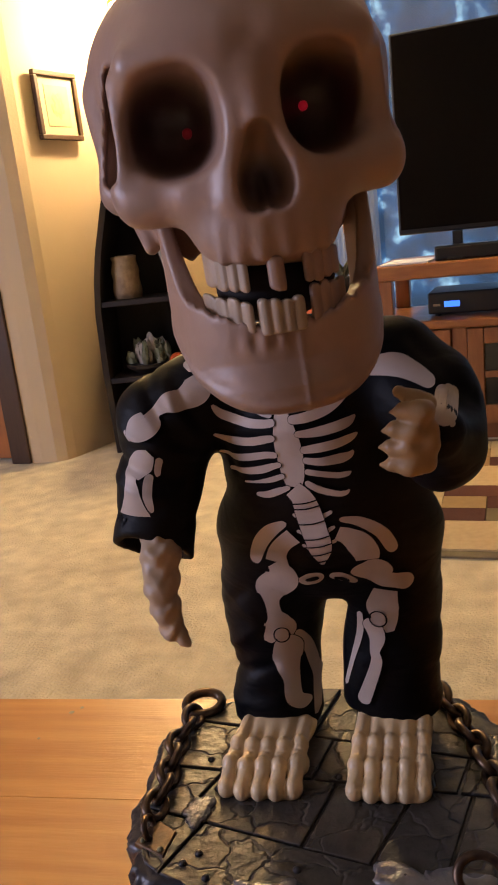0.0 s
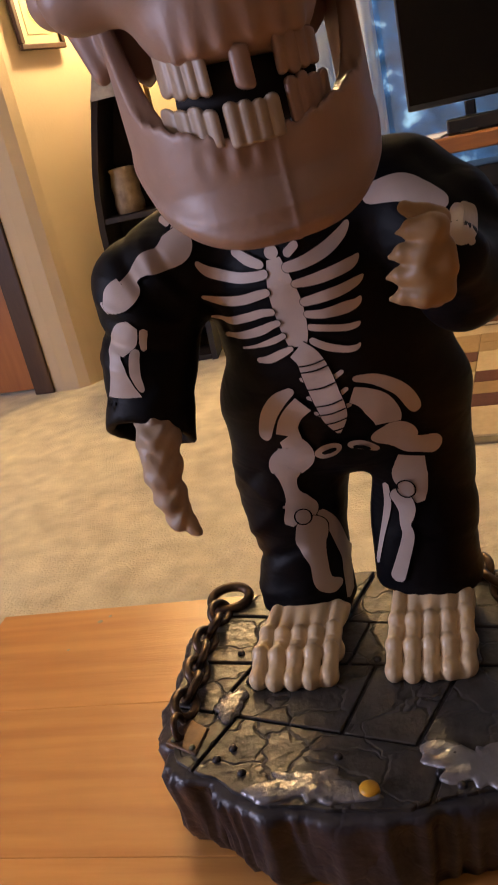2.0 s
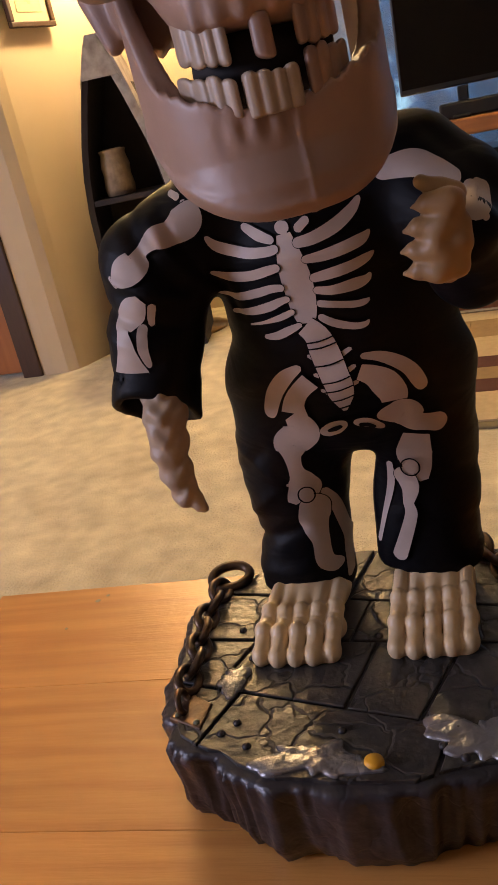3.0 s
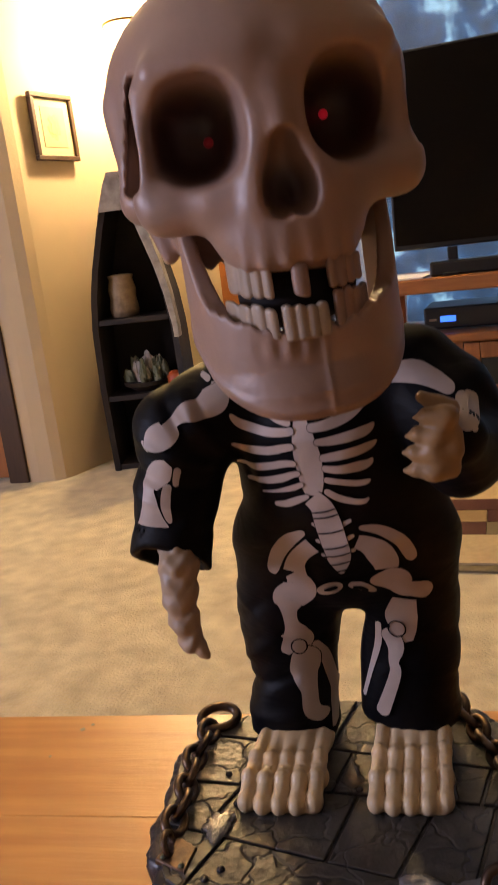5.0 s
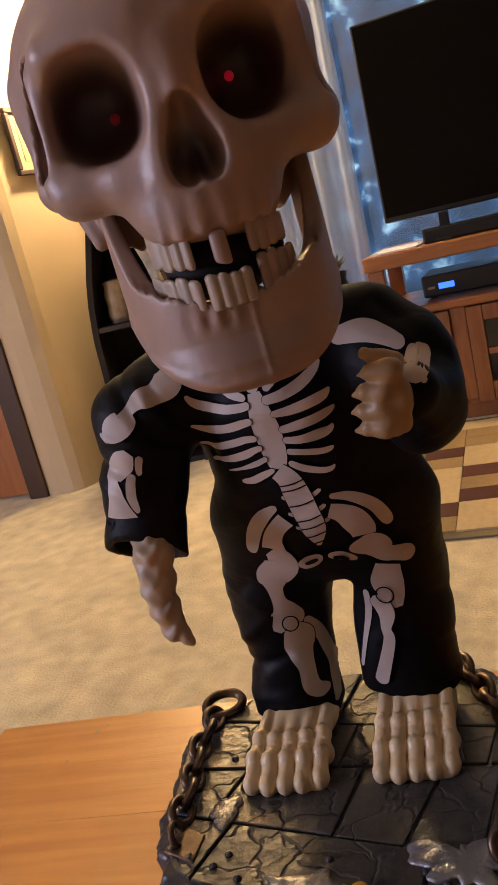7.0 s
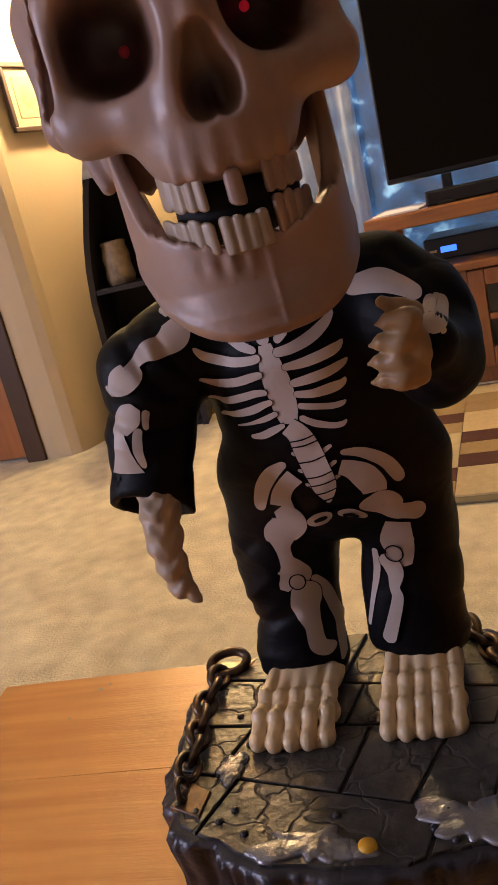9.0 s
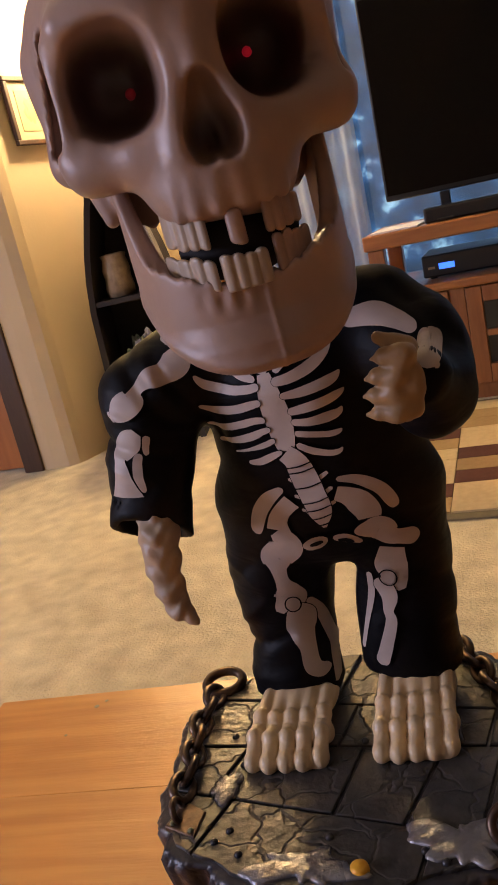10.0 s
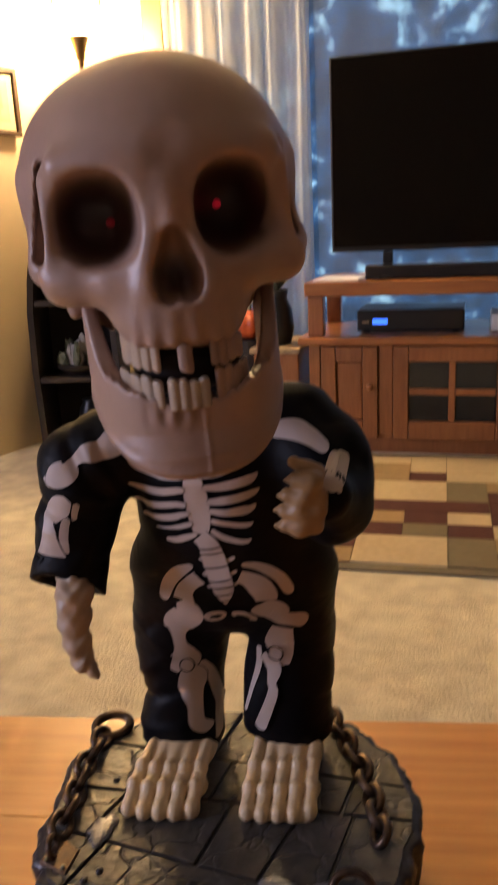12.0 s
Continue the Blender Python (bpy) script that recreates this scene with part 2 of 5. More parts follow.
def empty(name, at=(0, 0, 0), turn=0.0):
    ob = new(name)
    ob.empty_display_size = 0.05
    ob.matrix_world = pose(*at, 0, 0, turn)
    return ob


def box(lo, hi, bevel=0.0, bm=None, seg=2):
    bm = bm or bmesh.new()
    c = [(a + b) / 2 for a, b in zip(lo, hi)]
    d = [max(abs(b - a), 1e-5) for a, b in zip(lo, hi)]
    r = bmesh.ops.create_cube(bm, size=1.0, matrix=Matrix.Translation(c) @ Matrix.Diagonal((*d, 1)))
    if bevel:
        edges = list({e for v in r["verts"] for e in v.link_edges})
        bmesh.ops.bevel(bm, geom=edges, offset=bevel, segments=seg, affect="EDGES", profile=0.5)
    return bm


def rod(a, b, r, r2=None, bm=None, seg=16):
    bm = bm or bmesh.new()
    a, b = Vector(a), Vector(b)
    d = b - a
    m = Matrix.Translation((a + b) / 2) @ d.to_track_quat("Z", "Y").to_matrix().to_4x4()
    bmesh.ops.create_cone(bm, cap_ends=True, segments=seg, radius1=r, radius2=r if r2 is None else r2, depth=d.length, matrix=m)
    return bm


def lathe(profile, at=(0, 0, 0), seg=32, bm=None):
    bm = bm or bmesh.new()
    rings = []
    for r, z in profile:
        rings.append([bm.verts.new((at[0] + r * math.cos(2 * math.pi * i / seg), at[1] + r * math.sin(2 * math.pi * i / seg), at[2] + z)) for i in range(seg)])
    for p, q in zip(rings, rings[1:]):
        for i in range(seg):
            bm.faces.new((p[i], p[(i + 1) % seg], q[(i + 1) % seg], q[i]))
    return bm


def blob(at, r, bm=None, seg=14, rough=0.0, f=60.0):
    bm = bm or bmesh.new()
    g = bmesh.ops.create_uvsphere(bm, u_segments=seg, v_segments=max(6, seg // 2 + 2), radius=1.0)
    for v in g["verts"]:
        k = 1 + rough * noise.noise(Vector(at) * f + v.co * 2.0)
        v.co = Vector((at[0] + v.co.x * r[0] * k, at[1] + v.co.y * r[1] * k, at[2] + v.co.z * r[2] * k))
    return bm


def prism(points, z0, z1, bevel=0.0, bm=None):
    bm = bm or bmesh.new()
    lo = [bm.verts.new((x, y, z0)) for x, y in points]
    hi = [bm.verts.new((x, y, z1)) for x, y in points]
    n = len(points)
    bm.faces.new(lo[::-1])
    top = bm.faces.new(hi)
    for i in range(n):
        bm.faces.new((lo[i], lo[(i + 1) % n], hi[(i + 1) % n], hi[i]))
    if bevel:
        bmesh.ops.bevel(bm, geom=list(top.edges), offset=bevel, segments=2, affect="EDGES", profile=0.5)
    return bm


def torus(bm, m, a, b, r, seg=18, sides=8):
    """A chain link: an oval ring of half-lengths a and b, and wire radius r."""
    rings = []
    for i in range(seg):
        u = 2 * math.pi * i / seg
        c, t = Vector((a * math.cos(u), b * math.sin(u), 0)), Vector((-a * math.sin(u), b * math.cos(u), 0)).normalized()
        side = t.cross(Vector((0, 0, 1)))
        rings.append([bm.verts.new(m @ (c + r * (math.cos(2 * math.pi * k / sides) * side + math.sin(2 * math.pi * k / sides) * Vector((0, 0, 1))))) for k in range(sides)])
    for i in range(seg):
        p, q = rings[i], rings[(i + 1) % seg]
        for k in range(sides):
            bm.faces.new((p[k], q[k], q[(k + 1) % sides], p[(k + 1) % sides]))
    return bm


# smooth solids from distance fields
def V(*a):
    return np.array(a, dtype=np.float32)


def ell(p, c, r):
    q = (p - V(*c)) / V(*r)
    k0 = np.linalg.norm(q, axis=-1)
    k1 = np.linalg.norm(q / V(*r), axis=-1) + 1e-9
    return k0 * (k0 - 1) / k1


def cap(p, a, b, ra, rb=None):
    a, b = V(*a), V(*b)
    rb = ra if rb is None else rb
    d = b - a
    h = np.clip(((p - a) @ d) / (d @ d), 0, 1)
    return np.linalg.norm(p - a - h[..., None] * d, axis=-1) - (ra + (rb - ra) * h)


def smin(a, b, k):
    h = np.clip(0.5 + 0.5 * (b - a) / k, 0, 1)
    return b + (a - b) * h - k * h * (1 - h)


def cut(a, b, k):
    return -smin(-a, b, k)


def iso(fn, lo, hi, step):
    """Surface of fn = 0 inside a box, as vertices and quads."""
    ax = [np.arange(l, h + step, step, dtype=np.float32) for l, h in zip(lo, hi)]
    g = np.stack(np.meshgrid(*ax, indexing="ij"), -1)
    v = fn(g).astype(np.float32)
    s = v < 0
    n = [k - 1 for k in v.shape]
    acc, cnt = np.zeros((*n, 3), np.float32), np.zeros(n, np.float32)

    def corner(a, o):
        return a[o[0]:o[0] + n[0], o[1]:o[1] + n[1], o[2]:o[2] + n[2]]
    corners = [(i, j, k) for i in (0, 1) for j in (0, 1) for k in (0, 1)]
    for o in corners:
        for axis in range(3):
            if o[axis]:
                continue
            e = list(o)
            e[axis] = 1
            a, b = corner(v, o), corner(v, e)
            m = corner(s, o) != corner(s, e)
            f = np.where(m, a / np.where(m, a - b, 1), 0)
            off = np.zeros((*n, 3), np.float32)
            off[...] = o
            off[..., axis] += f
            acc += off * m[..., None]
            cnt += m
    live = cnt > 0
    idx = np.full(n, -1, np.int64)
    idx[live] = np.arange(live.sum())
    cell = np.argwhere(live).astype(np.float32)
    verts = (cell + acc[live] / cnt[live][:, None]) * step + V(*lo)
    faces = []
    for axis in range(3):
        u, w = (axis + 1) % 3, (axis + 2) % 3
        sl = [slice(None)] * 3
        sl0, sl1 = list(sl), list(sl)
        sl0[axis], sl1[axis] = slice(0, -1), slice(1, None)
        m = s[tuple(sl0)] != s[tuple(sl1)]
        inside = s[tuple(sl0)]
        p = np.argwhere(m)
        p = p[(p[:, u] > 0) & (p[:, w] > 0) & (p[:, u] < n[u]) & (p[:, w] < n[w])]
        flip = inside[p[:, 0], p[:, 1], p[:, 2]]
        q = []
        for du, dw in ((-1, -1), (0, -1), (0, 0), (-1, 0)):
            c = p.copy()
            c[:, u] += du
            c[:, w] += dw
            q.append(idx[c[:, 0], c[:, 1], c[:, 2]])
        q = np.stack(q, -1)
        q[~flip] = q[~flip][:, ::-1]
        faces.append(q)
    return verts, np.concatenate(faces)


class Mesher:
    """Collects pieces with their materials into one mesh."""

    def __init__(self):
        self.v, self.f, self.m, self.n = [], [], [], 0

    def add(self, verts, faces, slot):
        self.v.append(np.asarray(verts, np.float32))
        self.f += [tuple(int(i) + self.n for i in f) for f in faces]
        self.m += [slot] * len(faces)
        self.n += len(verts)

    def make(self, name, materials, origin, parent=None, label=""):
        me = bpy.data.meshes.new(name)
        v = np.concatenate(self.v) - V(*origin)
        me.from_pydata(v.tolist(), [], self.f)
        for m in materials:
            me.materials.append(m)
        me.polygons.foreach_set("material_index", self.m)
        me.polygons.foreach_set("use_smooth", [True] * len(me.polygons))
        me.update()
        ob = new(name, me)
        ob.location = origin
        if parent:
            ob.parent = parent
        if label:
            ob["label"] = label
        return ob


def quad_grid(p):
    a, b = p.shape[:2]
    i = np.arange(a * b).reshape(a, b)
    return p.reshape(-1, 3), np.stack([i[:-1, :-1], i[1:, :-1], i[1:, 1:], i[:-1, 1:]], -1).reshape(-1, 4)

# ---- room ----
def wall(name, lo, hi, material=None):
    return tagged(link(name, box(lo, hi), material or WALL), "unseen wall, coloured dark to cut bounced light" if material else "plain cream painted wall", "wall", kind="structure")


BACK = 3.40
tagged(link("floor", box((-4.2, -2.7, -0.05), (5.1, 3.6, 0.0)), CARPET), "worn beige cut-pile carpet over the whole floor", "carpet", kind="structure")
tagged(link("ceiling", box((-4.2, -2.7, 2.42), (5.1, 3.6, 2.5)), CEIL), "plain off-white ceiling", "ceiling", kind="structure")
# window beside the camera
WY0, WY1 = -1.90, -0.70
wall("wall_west_low", (-4.2, -2.7, 0), (-4.05, 2.80, 0.92))
wall("wall_west_high", (-4.2, -2.7, 2.08), (-4.05, 2.80, 2.42))
wall("wall_west_near", (-4.2, -2.7, 0.92), (-4.05, WY0, 2.08))
wall("wall_west_far", (-4.2, WY1, 0.92), (-4.05, 2.80, 2.08))
# unseen closing walls, dark only to weaken the fill on the figure
wall("wall_east", (4.95, -2.7, 0), (5.1, 3.6, 2.42), DARKWALL)
wall("wall_south", (-4.05, -2.7, 0), (4.95, -2.55, 2.42), DARKWALL)
# patio door wall
DX0, DX1 = -0.80, 2.30
wall("wall_north_left", (-1.6, BACK, 0), (DX0, BACK + 0.15, 2.42))
wall("wall_north_right", (DX1, BACK, 0), (4.95, BACK + 0.15, 2.42))
wall("wall_north_high", (DX0, BACK, 2.08), (DX1, BACK + 0.15, 2.42))
# wall with the wooden door
wall("wall_door_left", (-4.05, 2.67, 0), (-2.46, 2.80, 2.42))
wall("wall_door_high", (-2.46, 2.67, 2.08), (-1.60, 2.80, 2.42))


def slanted_wall():
    pts = [(-1.60, 2.80), (-1.60, 2.67), (-1.50, 2.67), (-1.440, 2.676), (-1.405, 2.70), (-1.385, 2.735), (-1.165, 3.41), (-1.35, 3.45)]
    tagged(link("wall_slanted", prism(pts, 0, 2.42), WALL), "cream wall with a rounded plaster corner", "wall", kind="structure")


slanted_wall()


def inner_door():
    d = empty("door_1", (-2.03, 2.70, 0))
    tagged(d, "closed orange-stained oak door with a dark frame", "door", kind="structure")
    part("door_leaf", box((-0.40, 0.005, 0.012), (0.40, 0.045, 2.03), 0.002), DOORWOOD, d)
    part("jamb", box((0.401, -0.042, 0.0), (0.484, 0.06, 2.07), 0.004), DARKTRIM, d, "dark wooden door frame")
    part("jamb", box((-0.484, -0.042, 0.0), (-0.401, 0.06, 2.07), 0.004), DARKTRIM, d)
    part("head", box((-0.484, -0.042, 2.072), (0.484, 0.06, 2.15), 0.004), DARKTRIM, d)
    part("door_handle", blob((0.33, -0.04, 1.0), (0.028, 0.028, 0.028)), BRASS, d, "round brass knob")


inner_door()


def patio():
    d = empty("window_1", (0, BACK, 0))
    tagged(d, "tall glazed patio door behind sheer curtains", "patio door", kind="structure")
    for x in (DX0 + 0.0, 0.72, DX1 - 0.06):
        part("window_frame", box((x, 0.03, 0.0), (x + 0.06, 0.11, 2.08), 0.004), WHITE, d)
    part("window_frame", box((DX0 + 0.061, 0.03, 2.0), (DX1 - 0.061, 0.11, 2.08), 0.004), WHITE, d)
    part("window_frame", box((DX0 + 0.061, 0.03, 0.0), (DX1 - 0.061, 0.11, 0.08), 0.004), WHITE, d)
    for a, b in ((DX0 + 0.062, 0.718), (0.782, DX1 - 0.062)):
        p = part("pane", box((a, 0.066, 0.082), (b, 0.072, 1.998)), PANE, d)
        p.visible_shadow = False
    part("casing", box((DX0 - 0.085, -0.03, 0.0), (DX0 - 0.002, 0.0 - 0.001, 2.16), 0.004), DOORWOOD, d, "orange-stained wooden casing")
    part("casing", box((DX0, -0.03, 2.082), (DX1, -0.001, 2.16), 0.004), DOORWOOD, d)


patio()


def rear_window():
    d = empty("window_2", (-4.14, (WY0 + WY1) / 2, 0.92), -90)
    tagged(d, "white framed window to the dusk", "window", kind="structure")
    for x in (-0.6, -0.03, 0.54):
        part("window_frame", box((x, -0.04, 0.0), (x + 0.06, 0.0, 1.16), 0.004), WHITE, d)
    part("window_sill", box((-0.6, -0.04, -0.03), (0.6, 0.14, 0.0), 0.004), WHITE, d)


rear_window()


def outdoors():
    m = bpy.data.materials.new("dusk_trees")
    m.use_nodes = True
    n, l = m.node_tree.nodes, m.node_tree.links
    b = n["Principled BSDF"]
    b.inputs["Base Color"].default_value = (0, 0, 0, 1)
    co = n.new("ShaderNodeTexCoord")
    t = n.new("ShaderNodeTexNoise")
    t.inputs["Scale"].default_value, t.inputs["Detail"].default_value = 5.5, 3.0
    l.new(co.outputs["Object"], t.inputs["Vector"])
    r = n.new("ShaderNodeValToRGB")
    r.color_ramp.elements[0].position, r.color_ramp.elements[0].color = 0.40, (0.012, 0.035, 0.075, 1)
    r.color_ramp.elements[1].position, r.color_ramp.elements[1].color = 0.68, (0.45, 0.78, 1.0, 1)
    e = r.color_ramp.elements.new(0.56)
    e.color = (0.03, 0.10, 0.24, 1)
    l.new(t.outputs["Fac"], r.inputs["Fac"])
    l.new(r.outputs["Color"], b.inputs["Emission Color"])
    b.inputs["Emission Strength"].default_value = 1.25
    tagged(link("backdrop", box((-8, 7.0, -1.0), (10, 7.05, 6.0)), m), "dark trees and pale dusk sky out of focus", "trees", kind="structure")


outdoors()


def curtain(name, x0, x1, y, folds, depth, label, seed, material=None):
    rnd = random.Random(seed)
    n = folds * 10
    ph = [rnd.uniform(-0.6, 0.6) for _ in range(folds + 2)]
    v, cols = [], n + 1
    zs = (0.03, 0.7, 1.4, 2.06)
    for k, z in enumerate(zs):
        for i in range(cols):
            u = i / n * folds
            a = 2 * math.pi * u + ph[int(u)] * math.sin(math.pi * (u % 1))
            v.append((x0 + (x1 - x0) * i / n + 0.01 * math.sin(a * 0.5 + k), y + depth * math.sin(a) * (0.7 + 0.1 * k), z))
    f = [(k * cols + i, k * cols + i + 1, (k + 1) * cols + i + 1, (k + 1) * cols + i) for k in range(3) for i in range(n)]
    me = bpy.data.meshes.new(name)
    me.from_pydata(v, [], f)
    me.materials.append(material or SHEER)
    me.polygons.foreach_set("use_smooth", [True] * len(f))
    ob = new(name, me)
    s = ob.modifiers.new("thick", "SOLIDIFY")
    s.thickness = 0.001
    return tagged(ob, label, "curtain", group="sheer curtains")


curtain("sheer_curtain", -0.76, -0.22, 3.20, 6, 0.03, "gathered white sheer curtain lit by the lamp", 3)
curtain("sheer_curtain", -0.66, -0.20, 3.27, 5, 0.03, "gathered white sheer curtain lit by the lamp", 5)
curtain("sheer_curtain", -0.20, 2.25, 3.30, 14, 0.025, "thin sheer curtain, blue from the dusk outside", 8, THINSHEER)

# ---- rug ----


def rug():
    r = empty("area_rug", (0.0, 1.80, 0.0), -3)
    tagged(r, "patchwork rug of cream, tan, olive and maroon rectangles", "rug")
    x0, x1, y1 = -0.14, 1.50, 0.97
    part("border", box((x0, 0.0, 0.001), (x1, y1, 0.008), 0.002), RUGS[2], r, "olive bound edge")
    rnd = random.Random(11)
    w, d = 0.1175, 0.0905
    nx, ny = 13, 10
    taken = set()
    fixed = {(1, 2): (1, 1, 3), (2, 2): (1, 1, 2), (1, 4): (3, 1, 3), (0, 0): (1, 1, 1), (1, 0): (2, 2, 0), (3, 0): (1, 2, 2), (0, 2): (1, 2, 0),
             (1, 5): (2, 2, 0), (3, 5): (1, 2, 2), (4, 3): (1, 2, 3), (0, 6): (1, 1, 3), (4, 0): (1, 1, 3)}
    for j in range(ny):
        for i in range(nx):
            if (i, j) in taken:
                continue
            if (i, j) in fixed:
                a, b, c = fixed[(i, j)]
            else:
                a, b = rnd.choice(((1, 1), (1, 1), (2, 1), (1, 2), (2, 2)))
                c = rnd.choice((0, 0, 0, 1, 1, 2, 3))
            a, b = min(a, nx - i), min(b, ny - j)
            while any((i + p, j + q) in taken or ((i + p, j + q) in fixed and (p or q)) for p in range(a) for q in range(b)):
                a, b = 1, 1
                break
            for p in range(a):
                for q in range(b):
                    taken.add((i + p, j + q))
            lx, ly = x0 + 0.03 + i * w, 0.03 + j * d
            part("patch", box((lx + 0.001, ly + 0.001, 0.006), (min(lx + a * w, x1 - 0.025) - 0.001, min(ly + b * d, y1 - 0.025) - 0.001, 0.0125)), RUGS[c], r)


# ---- coffee table ----
TZ = 0.45


def coffee_table():
    t = empty("coffee_table", (-0.286, 0.5345, 0.0), 5.2)
    tagged(t, "honey-coloured pine coffee table with plank top", "coffee table")
    L, W = 1.25, 0.66
    n = 6
    for i in range(n):
        y1, y0 = -i * W / n, -(i + 1) * W / n
        bm = box((0.0, y0 + 0.0001, TZ - 0.032), (L, y1 - 0.0001, TZ), 0.0005)
        part("plank", bm, PINE, t)
    for x in (0.07, L - 0.07):
        for y in (-0.07, -W + 0.07):
            part("leg", box((x - 0.03, y - 0.03, 0.0), (x + 0.03, y + 0.03, TZ - 0.033), 0.004), PINE, t)
    part("apron", box((0.1, -0.055, TZ - 0.12), (L - 0.1, -0.035, TZ - 0.033)), PINE, t)
    part("apron", box((0.1, -W + 0.035, TZ - 0.12), (L - 0.1, -W + 0.055, TZ - 0.033)), PINE, t)
    part("knot", lathe([(0.0, 0.0003), (0.0018, 0.0003), (0.0022, 0.0)], (0.03, -0.078, TZ + 0.0002), 12), KNOT, t, "small dark nail hole")
    for x, y, r in ((0.088, -0.018, 0.0016), (0.094, -0.012, 0.0011), (0.075, -0.05, 0.0009)):
        part("chip", lathe([(0.0, 0.0003), (r, 0.0003), (r * 1.3, 0.0)], (x, y, TZ + 0.0002), 9), MATBOARD, t, "tiny pale chip")


# ---- television corner ----
ST = (-0.19, 2.82, -5.0)


def tv_stand():
    s = empty("tv_stand", (ST[0], ST[1], 0), ST[2])
    tagged(s, "orange-brown pine television stand with open shelf and glazed doors", "tv stand")
    W, D, C, R = 1.50, 0.44, 0.425, 0.615
    part("plinth", box((0.02, 0.02, 0.0), (W - 0.02, D, 0.05), 0.004), CABINET, s)
    part("side", box((0.0, 0.0, 0.05), (0.04, D, C - 0.03), 0.004), CABINET, s)
    part("side", box((W - 0.04, 0.0, 0.05), (W, D, C - 0.03), 0.004), CABINET, s)
    part("back", box((0.04, D - 0.02, 0.05), (W - 0.04, D, C - 0.03)), CABINET, s)
    part("bottom", box((0.04, 0.015, 0.05), (W - 0.04, D - 0.02, 0.07)), CABINET, s)
    part("counter", box((-0.035, -0.03, C - 0.029), (W + 0.035, D, C), 0.008), CABTOP, s)
    for x in (0.0, W - 0.055):
        part("post", box((x, 0.0, C + 0.001), (x + 0.055, 0.05, R - 0.051), 0.004), CABINET, s)
        part("post", box((x, D - 0.05, C + 0.001), (x + 0.055, D, R - 0.051), 0.004), CABINET, s)
    part("top", box((-0.01, -0.01, R - 0.05), (W + 0.01, D, R), 0.006), CABTOP, s)
    for x0, x1, glazed in ((0.045, 0.245, False), (0.30, 0.70, True), (0.80, 1.20, True), (1.255, 1.455, False)):
        d = part("cabinet_door", box((x0, -0.012, 0.06), (x0 + 0.052, 0.012, C - 0.035), 0.003), CABINET, s)
        part("stile", box((x1 - 0.052, -0.012, 0.06), (x1, 0.012, C - 0.035), 0.003), CABINET, d)
        part("rail", box((x0 + 0.053, -0.011, 0.06), (x1 - 0.053, 0.012, 0.125), 0.003), CABINET, d)
        part("rail", box((x0 + 0.053, -0.011, C - 0.088), (x1 - 0.053, 0.012, C - 0.035), 0.003), CABINET, d)
        a, b = x0 + 0.054, x1 - 0.054
        if glazed:
            xm, zm = (a + b) / 2, (0.126 + C - 0.089) / 2
            part("muntin", box((xm - 0.011, -0.009, 0.126), (xm + 0.011, 0.010, C - 0.089), 0.002), CABINET, d)
            part("muntin", box((a, -0.0085, zm - 0.011), (xm - 0.0115, 0.010, zm + 0.011), 0.002), CABINET, d)
            part("muntin", box((xm + 0.0115, -0.0085, zm - 0.011), (b, 0.010, zm + 0.011), 0.002), CABINET, d)
            for p0, p1 in ((a, xm - 0.012), (xm + 0.012, b)):
                for q0, q1 in ((0.127, zm - 0.012), (zm + 0.012, C - 0.09)):
                    part("pane", box((p0, 0.0, q0), (p1, 0.004, q1)), DARKPANE, d, "dark glass pane")
        else:
            part("panel", box((a, 0.0, 0.126), (b, 0.01, C - 0.089), 0.008), CABINET, d)
        part("knob", blob((x1 - 0.026 if x0 < 0.5 else x0 + 0.026, -0.022, 0.25), (0.014, 0.014, 0.014)), CABINET, d, "turned wooden knob")
    for x in (0.272, 0.75, 1.228):
        part("divider", box((x - 0.026, 0.0, 0.0705), (x + 0.026, 0.03, C - 0.031), 0.003), CABINET, s)


def television():
    t = empty("television", (-0.11, 2.94, 0.0), -5.0)
    tagged(t, "large black flat-screen television, switched off", "television")
    W, z0, z1 = 1.13, 0.708, 1.352
    part("bezel", box((0, 0, z0), (W, 0.05, z1), 0.006), BLACK, t)
    part("screen", box((0.009, -0.003, z0 + 0.018), (W - 0.009, 0.002, z1 - 0.009)), SCREEN, t, "dark glossy screen")
    for x in (0.18, W - 0.22):
        part("foot", box((x, 0.0, 0.616), (x + 0.035, 0.03, z0 - 0.001), 0.004), BLACK, t)
        part("foot", box((x - 0.01, -0.09, 0.6155), (x + 0.045, 0.13, 0.626), 0.004), BLACK, t)


def soundbar():
    s = empty("soundbar", (0.01, 2.85, 0.616), -5.0)
    tagged(s, "long black soundbar on top of the stand", "soundbar")
    part("body", box((0, 0, 0), (0.90, 0.085, 0.048), 0.006), BLACK, s)
    part("grille", box((0.01, -0.003, 0.006), (0.89, 0.002, 0.042), 0.001), mat("speaker_cloth", (0.01, 0.01, 0.01), 0.9, bump=0.5, bump_scale=900), s)


